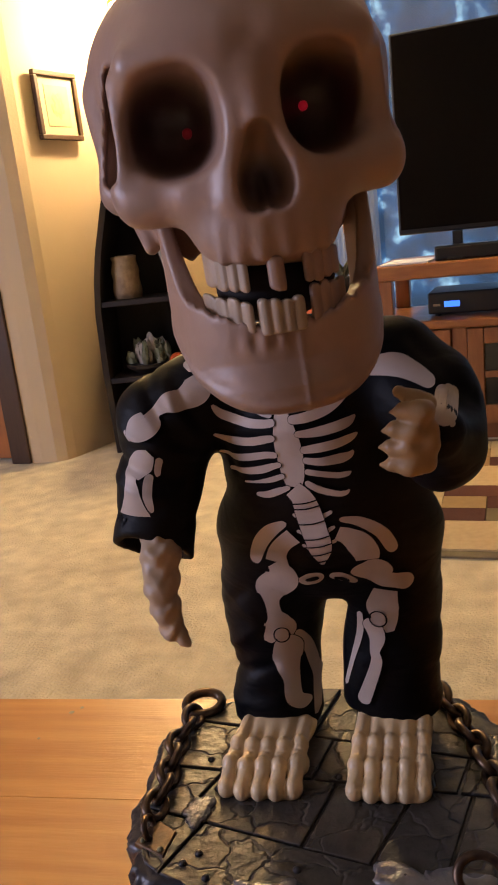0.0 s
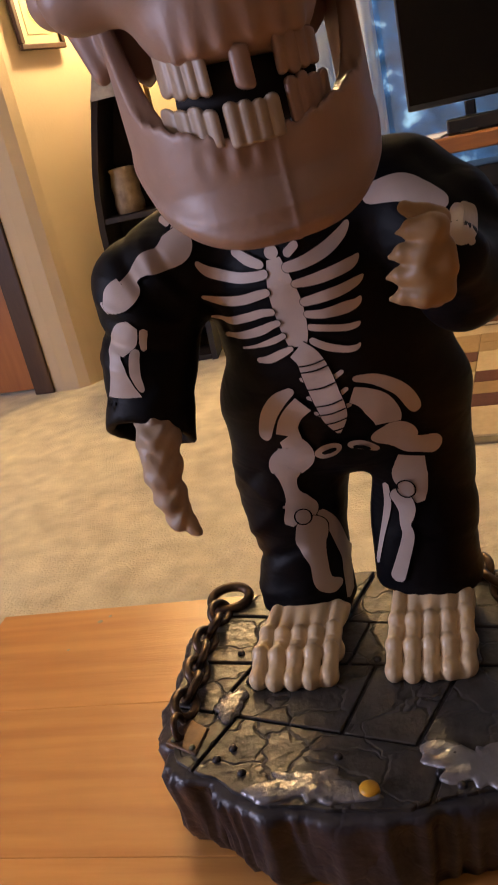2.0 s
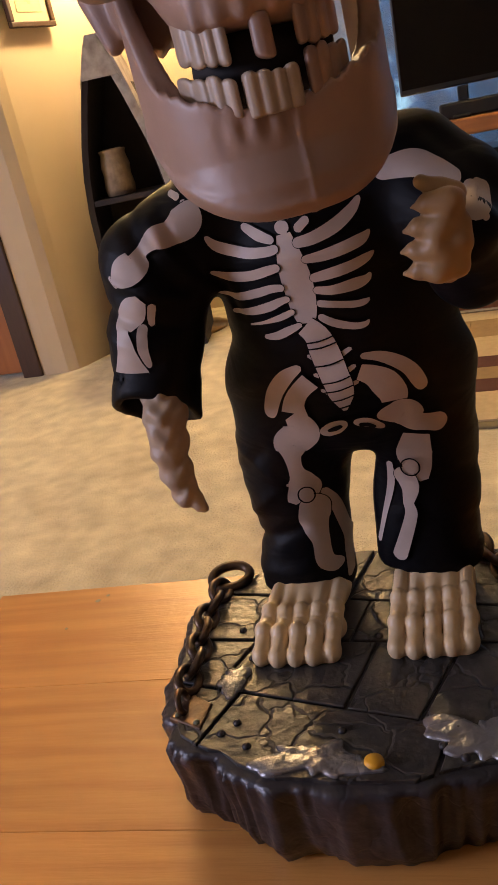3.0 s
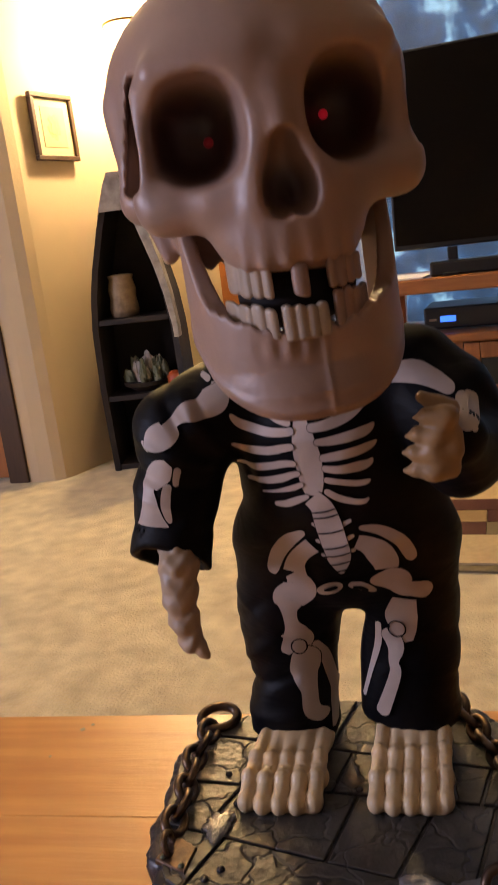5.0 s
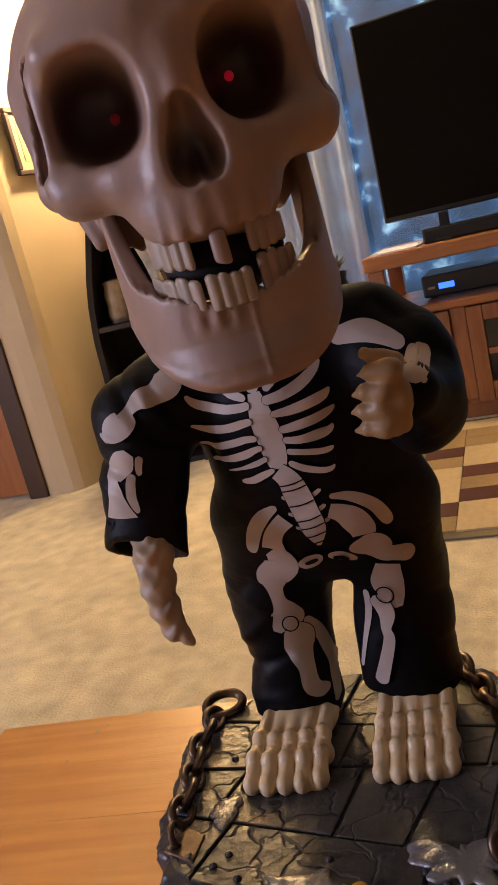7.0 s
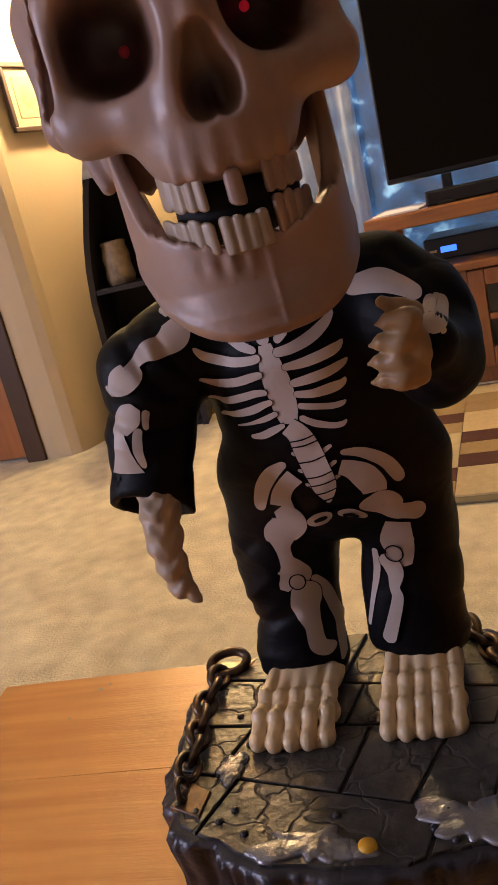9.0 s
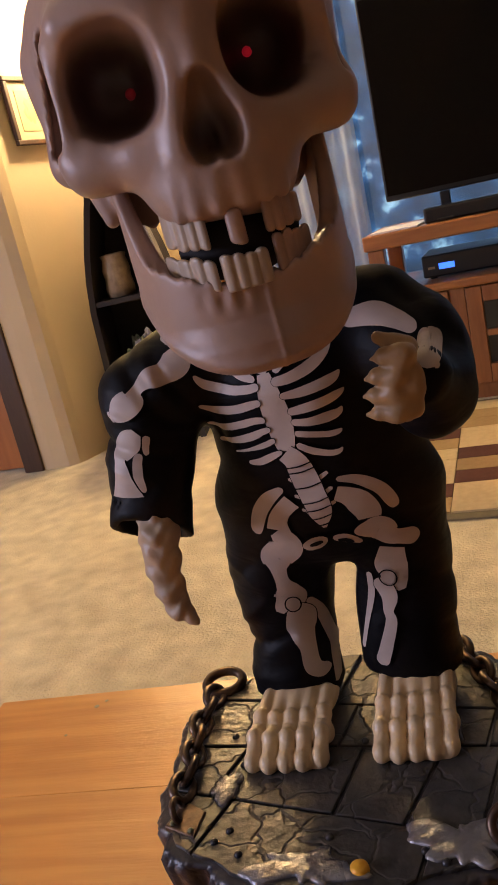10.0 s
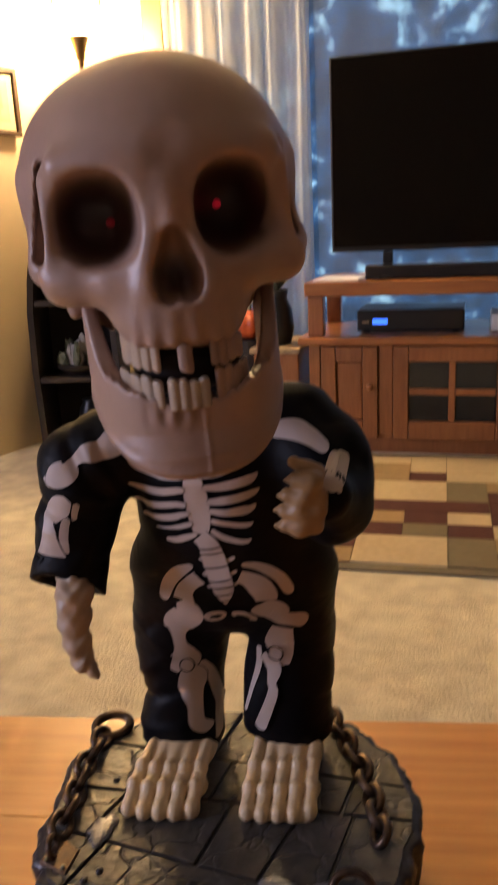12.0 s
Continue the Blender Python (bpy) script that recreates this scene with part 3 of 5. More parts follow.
def cable_box():
    c = empty("cable_box", (-0.02, 2.87, 0.426), -5.0)
    tagged(c, "black receiver with a lit blue display", "receiver")
    part("body", box((0, 0, 0.008), (0.37, 0.24, 0.082), 0.006), BLACK, c)
    part("display", box((0.055, -0.002, 0.032), (0.108, 0.001, 0.052), 0.001), LEDBLUE, c, "glowing blue display")
    part("logo_bar", box((0.018, -0.0015, 0.036), (0.042, 0.001, 0.044)), TAN, c)
    for x in (0.03, 0.34):
        part("foot", rod((x, 0.04, 0), (x, 0.04, 0.0085), 0.012), BLACK, c)
    s = empty("game_box", (0.44, 2.86, 0.426), -5.0)
    tagged(s, "white box lying on the open shelf", "box")
    part("body", box((0, 0, 0), (0.2, 0.2, 0.06), 0.006), WHITE, s)


def stand_side():
    b = empty("wooden_crate", (-0.40, 2.86, 0.0), -5)
    tagged(b, "small orange-brown wooden side box with pale top", "side table")
    part("body", box((0.0, 0, 0.0), (0.17, 0.3, 0.36), 0.006), CABINET, b)
    part("top", box((-0.012, -0.012, 0.361), (0.178, 0.312, 0.383), 0.005), TAN, b)
    v = empty("black_vase", (-0.315, 2.95, 0.384))
    tagged(v, "dark vase with a small green plant", "vase")
    part("vase", lathe([(0.0, 0.0), (0.045, 0.0), (0.06, 0.06), (0.052, 0.13), (0.035, 0.17), (0.042, 0.20), (0.036, 0.2), (0.03, 0.17)], seg=24), BLACK, v, smooth=True)
    rnd = random.Random(4)
    for _ in range(14):
        a, h = rnd.uniform(0, 6.28), rnd.uniform(0.04, 0.09)
        bm = bmesh.new()
        p = Vector((0, 0, 0.19))
        d = Vector((math.cos(a) * 0.5, math.sin(a) * 0.5, 1)).normalized()
        sd = d.cross(Vector((0, 0, 1))).normalized() * 0.012
        vs = [bm.verts.new(q) for q in (p, p + d * h * 0.5 + sd, p + d * h + Vector((math.cos(a), math.sin(a), -0.3)) * 0.02, p + d * h * 0.5 - sd)]
        bm.faces.new(vs)
        bmesh.ops.solidify(bm, geom=bm.faces[:], thickness=0.0012)
        part("leaf", bm, GREEN, v)
    pm = empty("orange_pumpkin", (-0.43, 2.98, 0.0))
    tagged(pm, "small orange pumpkin ornament on a stool", "pumpkin")
    bm = bmesh.new()
    g = bmesh.ops.create_uvsphere(bm, u_segments=40, v_segments=16, radius=1)
    for q in g["verts"]:
        k = 1 - 0.12 * abs(math.sin(5 * math.atan2(q.co.y, q.co.x)))
        q.co = Vector((q.co.x * 0.07 * k, q.co.y * 0.07 * k, q.co.z * 0.055 + 0.455))
    part("body", bm, ORANGE, pm, smooth=True)
    part("stalk", rod((0, 0, 0.505), (0.006, 0, 0.53), 0.008, 0.005), GREEN, pm)
    part("stool", lathe([(0.0, 0.0), (0.06, 0.0), (0.05, 0.2), (0.06, 0.4), (0.0, 0.402)], seg=20), DARKWOOD, pm)


# ---- bookcase corner ----
def boat_bookcase():
    s = empty("boat_bookcase", (-1.072, 2.80, 0.0), 10)
    tagged(s, "dark upright boat-shaped bookcase with a weathered white bow", "bookcase")
    H, D = 1.10, 0.24

    def half(z):
        return float(np.interp(z, (0, 0.32, 0.54, 0.66, 0.76, 0.91, 1.0, 1.06, H), (0.148, 0.155, 0.150, 0.136, 0.116, 0.074, 0.045, 0.024, 0.005)))
    zs = [H * i / 40 for i in range(41)]
    for side in (-1, 1):
        bm = bmesh.new()
        rows = []
        for z in zs:
            w = half(z)
            rows.append([bm.verts.new((side * (w + a), y, z)) for a, y in ((-0.012, 0.0), (0.010, -0.004), (0.010, D), (-0.012, D))])
        for p, q in zip(rows, rows[1:]):
            for i in range(4):
                bm.faces.new((p[i], p[(i + 1) % 4], q[(i + 1) % 4], q[i]))
        bmesh.ops.recalc_face_normals(bm, faces=bm.faces[:])
        part("side", bm, DARKWOOD, s)
    back = [(half(z), z) for z in zs]
    bm = bmesh.new()
    a = [bm.verts.new((-w, D - 0.012, z)) for w, z in back]
    b = [bm.verts.new((w, D - 0.012, z)) for w, z in back]
    for i in range(len(zs) - 1):
        bm.faces.new((a[i], b[i], b[i + 1], a[i + 1]))
    bmesh.ops.solidify(bm, geom=bm.faces[:], thickness=0.008)
    part("back", bm, DARKWOOD, s)
    for z in (0.015, 0.285, 0.575):
        w = half(z) - 0.013
        part("shelf", box((-w, 0.004, z - 0.012), (w, D - 0.022, z + 0.008), 0.002), DARKWOOD, s)
    # weathered rail along one edge
    bm = bmesh.new()
    rows = []
    for z in [H * (0.45 + 0.55 * i / 26) for i in range(27)]:
        w, t = half(z), 0.006 + 0.028 * ((z / H - 0.45) / 0.55)
        rows.append([bm.verts.new((w + a, y, z)) for a, y in ((-t * 0.6, -0.006), (0.012 + t * 0.4, -0.010), (0.012 + t * 0.4, 0.06), (-t * 0.6, -0.003))])
    for p, q in zip(rows, rows[1:]):
        for i in range(4):
            bm.faces.new((p[i], p[(i + 1) % 4], q[(i + 1) % 4], q[i]))
    bmesh.ops.recalc_face_normals(bm, faces=bm.faces[:])
    part("edge_rail", bm, BOW, s, "weathered pale edge rail")
    # bow cap
    bm = bmesh.new()
    rows = []
    for i in range(15):
        z = H * (0.86 + 0.14 * i / 14)
        w = half(z) + 0.011
        y0 = -0.012
        rows.append([bm.verts.new(c) for c in ((-w, y0, z), (w, y0, z), (w, D + 0.004, z), (-w, D + 0.004, z))])
    for p, q in zip(rows, rows[1:]):
        for i in (1, 2, 3):
            bm.faces.new((p[i], p[(i + 1) % 4], q[(i + 1) % 4], q[i]))
    for p, q in zip(rows[2:], rows[3:]):
        bm.faces.new((p[0], p[1], q[1], q[0]))
    bm.faces.new(rows[-1])
    bmesh.ops.recalc_face_normals(bm, faces=bm.faces[:])
    bmesh.ops.solidify(bm, geom=bm.faces[:], thickness=0.002)
    part("bow", bm, BOW, s, "weathered white boat bow")


def on_shelf(x, y, z):
    c, d = math.cos(radians(10)), math.sin(radians(10))
    return (-1.072 + c * x - d * y, 2.80 + d * x + c * y, z)


def shelf_things():
    o = tagged(link("carved_figurine", lathe([(0.0, 0.0), (0.052, 0.0), (0.056, 0.03), (0.05, 0.07), (0.054, 0.10), (0.045, 0.14), (0.05, 0.155), (0.03, 0.16), (0.0, 0.15)], seg=24), TAN, smooth=True),
               "tan and brown carved owl-like ornament on the shelf", "ornament")
    o.location = on_shelf(-0.045, 0.09, 0.5845)
    rnd = random.Random(9)
    p = empty("succulent_pot", on_shelf(0.0, 0.10, 0.2935))
    tagged(p, "grey-green artificial succulents in a low dark dish", "plant")
    part("dish", lathe([(0.0, 0.0), (0.05, 0.0), (0.09, 0.025), (0.095, 0.04), (0.085, 0.04), (0.0, 0.03)], seg=24), DARKWOOD, p)
    for i in range(34):
        a, r = rnd.uniform(0, 6.28), 0.085 * math.sqrt(rnd.random())
        h = rnd.uniform(0.06, 0.125) - 0.4 * r
        c = (r * math.cos(a), r * math.sin(a) * 0.8, 0.03 + h * 0.5)
        part("leaf_clump", blob(c, (rnd.uniform(0.012, 0.024), rnd.uniform(0.012, 0.022), h * 0.5), seg=9, rough=0.5), GREEN if i % 3 else BOW, p)
    ball = tagged(link("orange_ornament", blob((0, 0, 0.034), (0.036, 0.034, 0.034), seg=20), ORANGE, smooth=True), "round orange ceramic ornament", "ornament")
    ball.location = on_shelf(0.115, 0.08, 0.2935)
    jar = tagged(link("dark_jar", lathe([(0, 0), (0.045, 0), (0.055, 0.06), (0.045, 0.13), (0.03, 0.15), (0.035, 0.165), (0.0, 0.165)], seg=20), BLACK, smooth=True), "dark glazed jar on the lowest shelf", "jar")
    jar.location = on_shelf(0.02, 0.1, 0.0235)


def floor_lamp():
    f = empty("floor_lamp", (-1.03, 3.05, 0.0))
    tagged(f, "lit brass torchiere floor lamp with a glass shade", "floor lamp")
    part("base", lathe([(0.0, 0.0), (0.13, 0.0), (0.13, 0.012), (0.04, 0.03), (0.015, 0.05), (0.0, 0.05)], seg=32), BRASS, f, smooth=True)
    part("pole", rod((0, 0, 0.04), (0, 0, 1.44), 0.0095), BRASS, f)
    part("cup", lathe([(0.0, 1.435), (0.014, 1.435), (0.018, 1.46), (0.032, 1.505), (0.034, 1.512), (0.0, 1.51)], seg=24), BRASS, f, "flared brass cup", True)
    sh = part("shade", lathe([(0.034, 1.513), (0.05, 1.54), (0.072, 1.59), (0.084, 1.635), (0.086, 1.70), (0.082, 1.70), (0.08, 1.637), (0.068, 1.592), (0.046, 1.544), (0.03, 1.516)], seg=32), SHADE, f, "glowing amber glass shade", True)
    sh.visible_shadow = False
    part("rim", lathe([(0.0845, 1.622), (0.0885, 1.622), (0.0885, 1.632), (0.0855, 1.632)], seg=32), BRASS, f)


def picture():
    a = radians(72)
    p = empty("framed_picture", (-1.354, 2.80, 1.178), 72)
    tagged(p, "small dark-framed botanical picture hanging on the wall", "picture")
    W, H, b = 0.212, 0.235, 0.018
    y0, y1 = -0.022, -0.002
    part("frame_bar", box((0, y0, 0), (W, y1, b), 0.003), DARKTRIM, p)
    part("frame_bar", box((0, y0, H - b), (W, y1, H), 0.003), DARKTRIM, p)
    part("frame_bar", box((0, y0, b + 0.0003), (b, y1, H - b - 0.0003), 0.003), DARKTRIM, p)
    part("frame_bar", box((W - b, y0, b + 0.0003), (W, y1, H - b - 0.0003), 0.003), DARKTRIM, p)
    part("mat_board", box((b, -0.012, b), (W - b, -0.006, H - b)), MATBOARD, p)
    part("print", box((b + 0.03, -0.0135, b + 0.03), (W - b - 0.03, -0.0121, H - b - 0.03)), PAPER, p, "yellowish print")
    part("motif", blob((W / 2, -0.0142, H / 2), (0.03, 0.0009, 0.04), seg=16, rough=0.7), PICINK, p, "green plant motif")


def papers():
    p = tagged(link("paper_sheets", box((0, 0, 0), (0.16, 0.21, 0.006), 0.001), WHITE), "thin stack of white papers on the stand", "papers")
    p.matrix_world = pose(-0.17, 2.83, 0.6155, 0, 0, -9)


papers()
coffee_table()
tv_stand()
television()
soundbar()
cable_box()
stand_side()
boat_bookcase()
shelf_things()
floor_lamp()
picture()

# ---- skeleton figure ----
def figure():
    M = Mesher()
    slots = [BONE, TOOTH, MOUTHDARK, CLOTH, PRINT, FEET, HANDTAN, ARMBONE, REDLED, DIMLED]
    origin = (0.028, 0.43, 0.5)
    # head frame, about the sockets and nose coloured dark brown
    R = (Matrix.Rotation(radians(20), 3, "Z") @ Matrix.Rotation(radians(-9), 3, "Y"))
    skew = Matrix(((1, 0, 0.11), (0, 1, 0), (-0.095, 0, 1)))
    A = np.array(R @ skew, np.float32)
    O = V(0.03, 0.395, 0.83) + np.array(R @ Vector((-0.011, 0, 0)), np.float32)

    def head(v):
        return np.asarray(v, np.float32) @ A.T + O

    darken_round(BONE, [(Vector(head(V(x, y, z)).tolist()) - Vector(origin), r0, r1) for x, y, z, r0, r1 in
                    ((-0.0292, -0.032, 0.0035, 0.0115, 0.0235), (0.0250, -0.032, 0.0040, 0.0115, 0.0235), (-0.0007, -0.048, -0.0205, 0.003, 0.0125))])

    def mir(p):
        q = p.copy()
        q[..., 0] = np.abs(q[..., 0])
        return q

    def skull(p):
        q = mir(p)
        x, z = p[..., 0], p[..., 2]
        d = ell(p, (0, 0.020, 0.024), (0.061, 0.076, 0.049))
        d = smin(d, ell(p, (0, -0.018, 0.018), (0.050, 0.044, 0.044)), 0.012)
        d = smin(d, ell(p, (0, -0.036, -0.022), (0.031, 0.026, 0.025)), 0.012)
        # cheekbones and arches
        d = smin(d, cap(q, (0.026, -0.040, -0.020), (0.0445, -0.031, -0.018), 0.0105, 0.0095), 0.008)
        qa = mir(p - V(0.0020, 0, 0))
        d = smin(d, cap(qa, (0.0445, -0.031, -0.018), (0.0530, -0.008, -0.014), 0.0078, 0.0054), 0.010)
        d = smin(d, cap(qa, (0.0530, -0.008, -0.014), (0.0530, 0.024, -0.004), 0.0054, 0.0060), 0.006)
        d = smin(d, cap(q, (0.0455, -0.036, 0.020), (0.0495, -0.032, -0.013), 0.0048), 0.005)
        # side of the temple
        d = smin(d, cap(q, (0.0525, -0.004, 0.022), (0.0530, -0.006, -0.012), 0.0060), 0.012)
        # brows, bridge of the nose, rims
        d = smin(d, cap(q, (0.010, -0.054, 0.025), (0.040, -0.045, 0.025), 0.0045), 0.010)
        d = smin(d, cap(p, (0, -0.055, 0.016), (-0.0006, -0.0600, -0.002), 0.0070, 0.0042), 0.005)
        d = smin(d, cap(q, (0.0080, -0.0555, 0.004), (0.0130, -0.0560, -0.024), 0.0042, 0.0040), 0.004)
        d = smin(d, ell(p, (0, -0.039, -0.036), (0.0275, 0.0225, 0.0185)), 0.006)
        # sockets
        se = p - V(-0.0021, -0.056, 0.0038)
        se[..., 0] = np.abs(se[..., 0]) - 0.0271
        se = se / V(0.0166, 0.034, 0.0182)
        d = cut(d, (np.sum(np.abs(se) ** 2.4, axis=-1) ** (1 / 2.4) - 1) * 0.0168, 0.0030)
        # pear-shaped nose
        qn = mir(p + V(0.0007, 0, 0))
        nose = smin(ell(qn, (0.0036, -0.0600, -0.0212), (0.0062, 0.0150, 0.0092)), ell(qn, (0, -0.0600, -0.0120), (0.0058, 0.0135, 0.0115)), 0.006)
        d = cut(d, nose, 0.0022)
        # slots behind the brow ends
        flat = q * V(1, 0, 1)
        slot = cap(flat, (0.0478, 0, 0.0265), (0.0548, 0, -0.0085), 0.0022, 0.0030)
        d = cut(d, np.maximum(slot, np.abs(p[..., 1] + 0.022) - 0.015), 0.0012)
        # roots of the teeth
        for rx, r in ((-0.0190, 0.0022), (-0.0128, 0.0026), (-0.0052, 0.0024), (0.0040, 0.0026), (0.0118, 0.0024), (0.0185, 0.0022)):
            ys = -0.0380 - 0.0225 * math.sqrt(1 - (rx / 0.0275) ** 2)
            d = smin(d, cap(p, (rx * 0.9, ys + 0.0010, -0.0335), (rx, ys + 0.0016, -0.0445), r * 0.5, r * 0.8), 0.004)
        # hollow under the cheek, base of the skull behind it
        d = cut(d, ell(q, (0.0490, -0.036, -0.0530), (0.0258, 0.036, 0.0228)), 0.003)
        d = smin(d, ell(q, (0.018, 0.012, -0.022), (0.026, 0.024, 0.030)), 0.004)
        d = smin(d, cap(q, (0.047, 0.026, -0.018), (0.0455, 0.022, -0.036), 0.0075, 0.0035), 0.006)
        low = np.where(p[..., 1] < -0.008, -0.0488 - 0.10 * x, -0.0430 + 0.0015 * np.sin(x * 700))
        return cut(d, z - low, 0.0016)

    def jaw(p):
        x, y, z = p[..., 0], p[..., 1], p[..., 2]
        ax = np.abs(x - 0.0018)
        w = np.interp(z, [-0.106, -0.098, -0.088, -0.075, -0.055, -0.030, -0.005], [0.036, 0.0408, 0.0440, 0.0448, 0.0448, 0.0445, 0.0445])
        w = w * (1 - 0.06 * np.clip((y + 0.014) / 0.026, 0, 1))
        front = np.interp(z, [-0.108, -0.100, -0.093, -0.083, -0.075, -0.066], [0.0550, 0.0590, 0.0600, 0.0568, 0.0572, 0.0578])
        rear, n = 0.012, 2.5
        yy = np.clip(rear - y, 0, 1)
        length = front + rear
        d = ((ax / w) ** n + (yy / length) ** n) ** (1 / n) * 0.048 - 0.048
        hollow = ((ax / (w - 0.0052)) ** n + (yy / (length - 0.0115)) ** n) ** (1 / n) * 0.040 - 0.040
        d = -smin(-d, hollow, 0.003)
        gum = -0.0702 + (ax / 0.033) ** 2 * 0.0105 + 0.0003 * np.cos(x * 1550) + 0.0005 * np.sin(x * 830 + 1) + 0.0003 * np.sin(x * 2300)
        edge = -0.018 + (z + 0.030) * 0.55
        d = -smin(-d, -smin(z - gum, edge - y, 0.006), 0.0016)
        low = -0.1045 + (ax / 0.043) ** 3 * 0.020 + np.clip(y + 0.030, 0, 1) * 0.45
        d = d - 0.0009 * np.exp(-((z - low - 0.0045) / 0.0022) ** 2)
        d = -smin(-d, -(low - z), 0.005)
        d = -smin(-d, -(y - 0.014), 0.004)
        d = -smin(-d, -(z + 0.008), 0.004)
        # root ridges under the front teeth, mould seam on the chin
        d = d - 0.0005 * np.exp(-((z + 0.0745) / 0.0040) ** 2) * np.cos((x + 0.002) * 900) * np.exp(-((x + 0.008) / 0.011) ** 2)
        return d - 0.00045 * np.exp(-((x - 0.0042) / 0.0008) ** 2)

    v, f = iso(skull, (-0.072, -0.075, -0.056), (0.072, 0.102, 0.080), 0.0013)
    M.add(head(v), f, 0)
    v, f = iso(jaw, (-0.056, -0.068, -0.112), (0.056, 0.022, 0.0), 0.0010)
    M.add(head(v), f, 0)

    # red lamps at the bottom of the sockets
    for at, r, slot in (((-0.0234, -0.0235, 0.0028), 0.0021, 9), ((0.0217, -0.0235, 0.0057), 0.0019, 8)):
        g = np.stack(np.meshgrid(np.linspace(0, 2 * np.pi, 13), np.linspace(0, np.pi, 8), indexing="ij"), -1)
        e = np.stack([at[0] + r * np.sin(g[..., 1]) * np.cos(g[..., 0]), at[1] + r * np.sin(g[..., 1]) * np.sin(g[..., 0]), at[2] + r * np.cos(g[..., 1])], -1)
        pts, fc = quad_grid(e)
        M.add(head(pts), fc, slot)

    # black solid added behind the teeth, standing in for the shade inside the mouth
    def mouth_shade(p):
        return ell(p, (0.001, -0.030, -0.056), (0.0235, 0.020, 0.0155))
    v, f = iso(mouth_shade, (-0.03, -0.055, -0.075), (0.03, 0.01, -0.035), 0.002)
    M.add(head(v), f, 2)

    def teeth(x0, x1, count, low, high, slot, upper):
        """A run of teeth grown together, their free edges from low or high [0] to [1]."""
        def fn(p):
            x, y, z = p[..., 0], p[..., 1], p[..., 2]
            u = (x - x0) / (x1 - x0)
            g = np.abs(np.sin(np.pi * np.clip(u, 0, 1) * count)) ** 0.6
            root = np.sqrt(np.clip(1 - (x / 0.0305) ** 2, 0.05, 1))
            arch = -0.0200 - 0.0365 * root
            slope = np.sqrt(1 + (0.0365 * x / (0.0305 ** 2 * root)) ** 2)
            d = (np.abs(y - arch) - 0.0021 - 0.0012 * g) / slope
            lo, hi = low[0] + (low[1] - low[0]) * u, high[0] + (high[1] - high[0]) * u
            wob = 0.0005 * np.sin(np.floor(np.clip(u, 0, 0.999) * count) * 2.4 + x0 * 900)
            rim = 0.0010 * (1 - g) + wob
            d = -smin(-d, -(lo + (rim if upper else 0) - z), 0.0012)
            d = -smin(-d, -(z - hi + (0 if upper else rim)), 0.0012)
            return -smin(-d, -np.maximum(x0 - x, x - x1), 0.0010)
        v, f = iso(fn, (x0 - 0.002, -0.064, min(low) - 0.003), (x1 + 0.002, -0.022, max(high) + 0.003), 0.0006)
        M.add(head(v), f, slot)

    # upper middle and right-hand teeth: shade put in as the darker bone colour
    teeth(-0.0262, -0.0112, 4, (-0.0537, -0.0577), (-0.040, -0.043), 1, True)
    teeth(-0.0044, 0.0017, 1, (-0.0575, -0.0592), (-0.045, -0.046), 0, True)
    teeth(0.0088, 0.0240, 4, (-0.0575, -0.0563), (-0.043, -0.046), 0, True)
    teeth(-0.0282, -0.0113, 4, (-0.068, -0.072), (-0.0552, -0.0604), 1, False)
    teeth(-0.0098, 0.0075, 4, (-0.073, -0.073), (-0.0598, -0.0613), 1, False)
    teeth(0.0100, 0.0262, 4, (-0.071, -0.068), (-0.0572, -0.0579), 0, False)

    # costume
    def yc(z):
        return np.interp(z, [0.50, 0.575, 0.63, 0.667, 0.70, 0.74], [0.463, 0.468, 0.459, 0.446, 0.436, 0.434]).astype(np.float32)

    # soft folds of the cloth: from (x, z) to (x, z), width, height
    folds = [(-0.046, 0.534, -0.012, 0.549, 0.0045, -0.0042), (-0.042, 0.552, -0.016, 0.574, 0.005, 0.0026), (-0.040, 0.578, -0.020, 0.598, 0.004, -0.0018),
             (-0.036, 0.600, -0.018, 0.584, 0.004, 0.0016), (-0.040, 0.520, -0.010, 0.524, 0.006, 0.0022), (-0.030, 0.509, 0.004, 0.514, 0.003, -0.0016),
             (0.086, 0.545, 0.066, 0.552, 0.004, -0.0014), (0.088, 0.570, 0.070, 0.580, 0.005, -0.0016), (0.084, 0.525, 0.064, 0.522, 0.004, 0.0014),
             (0.088, 0.600, 0.070, 0.612, 0.006, -0.0012), (-0.030, 0.655, -0.006, 0.672, 0.005, -0.0018), (-0.034, 0.630, -0.012, 0.640, 0.006, 0.0012),
             (-0.066, 0.690, -0.036, 0.680, 0.0035, -0.0034), (-0.070, 0.680, -0.044, 0.672, 0.004, 0.0018), (-0.058, 0.704, -0.026, 0.690, 0.0035, 0.0022),
             (-0.046, 0.724, -0.030, 0.696, 0.0035, -0.0022), (-0.034, 0.722, -0.016, 0.690, 0.004, 0.0024), (-0.026, 0.716, -0.010, 0.680, 0.003, -0.0020),
             (-0.070, 0.660, -0.046, 0.664, 0.005, -0.0014),
             (0.082, 0.735, 0.104, 0.712, 0.004, -0.0020), (0.092, 0.722, 0.110, 0.700, 0.004, 0.0016), (0.076, 0.700, 0.094, 0.680, 0.005, -0.0020)]

    def folded(x, z):
        w = 0
        for x0, z0, x1, z1, r, h in folds:
            dx, dz = x1 - x0, z1 - z0
            t = np.clip(((x - x0) * dx + (z - z0) * dz) / (dx * dx + dz * dz), -0.1, 1.1)
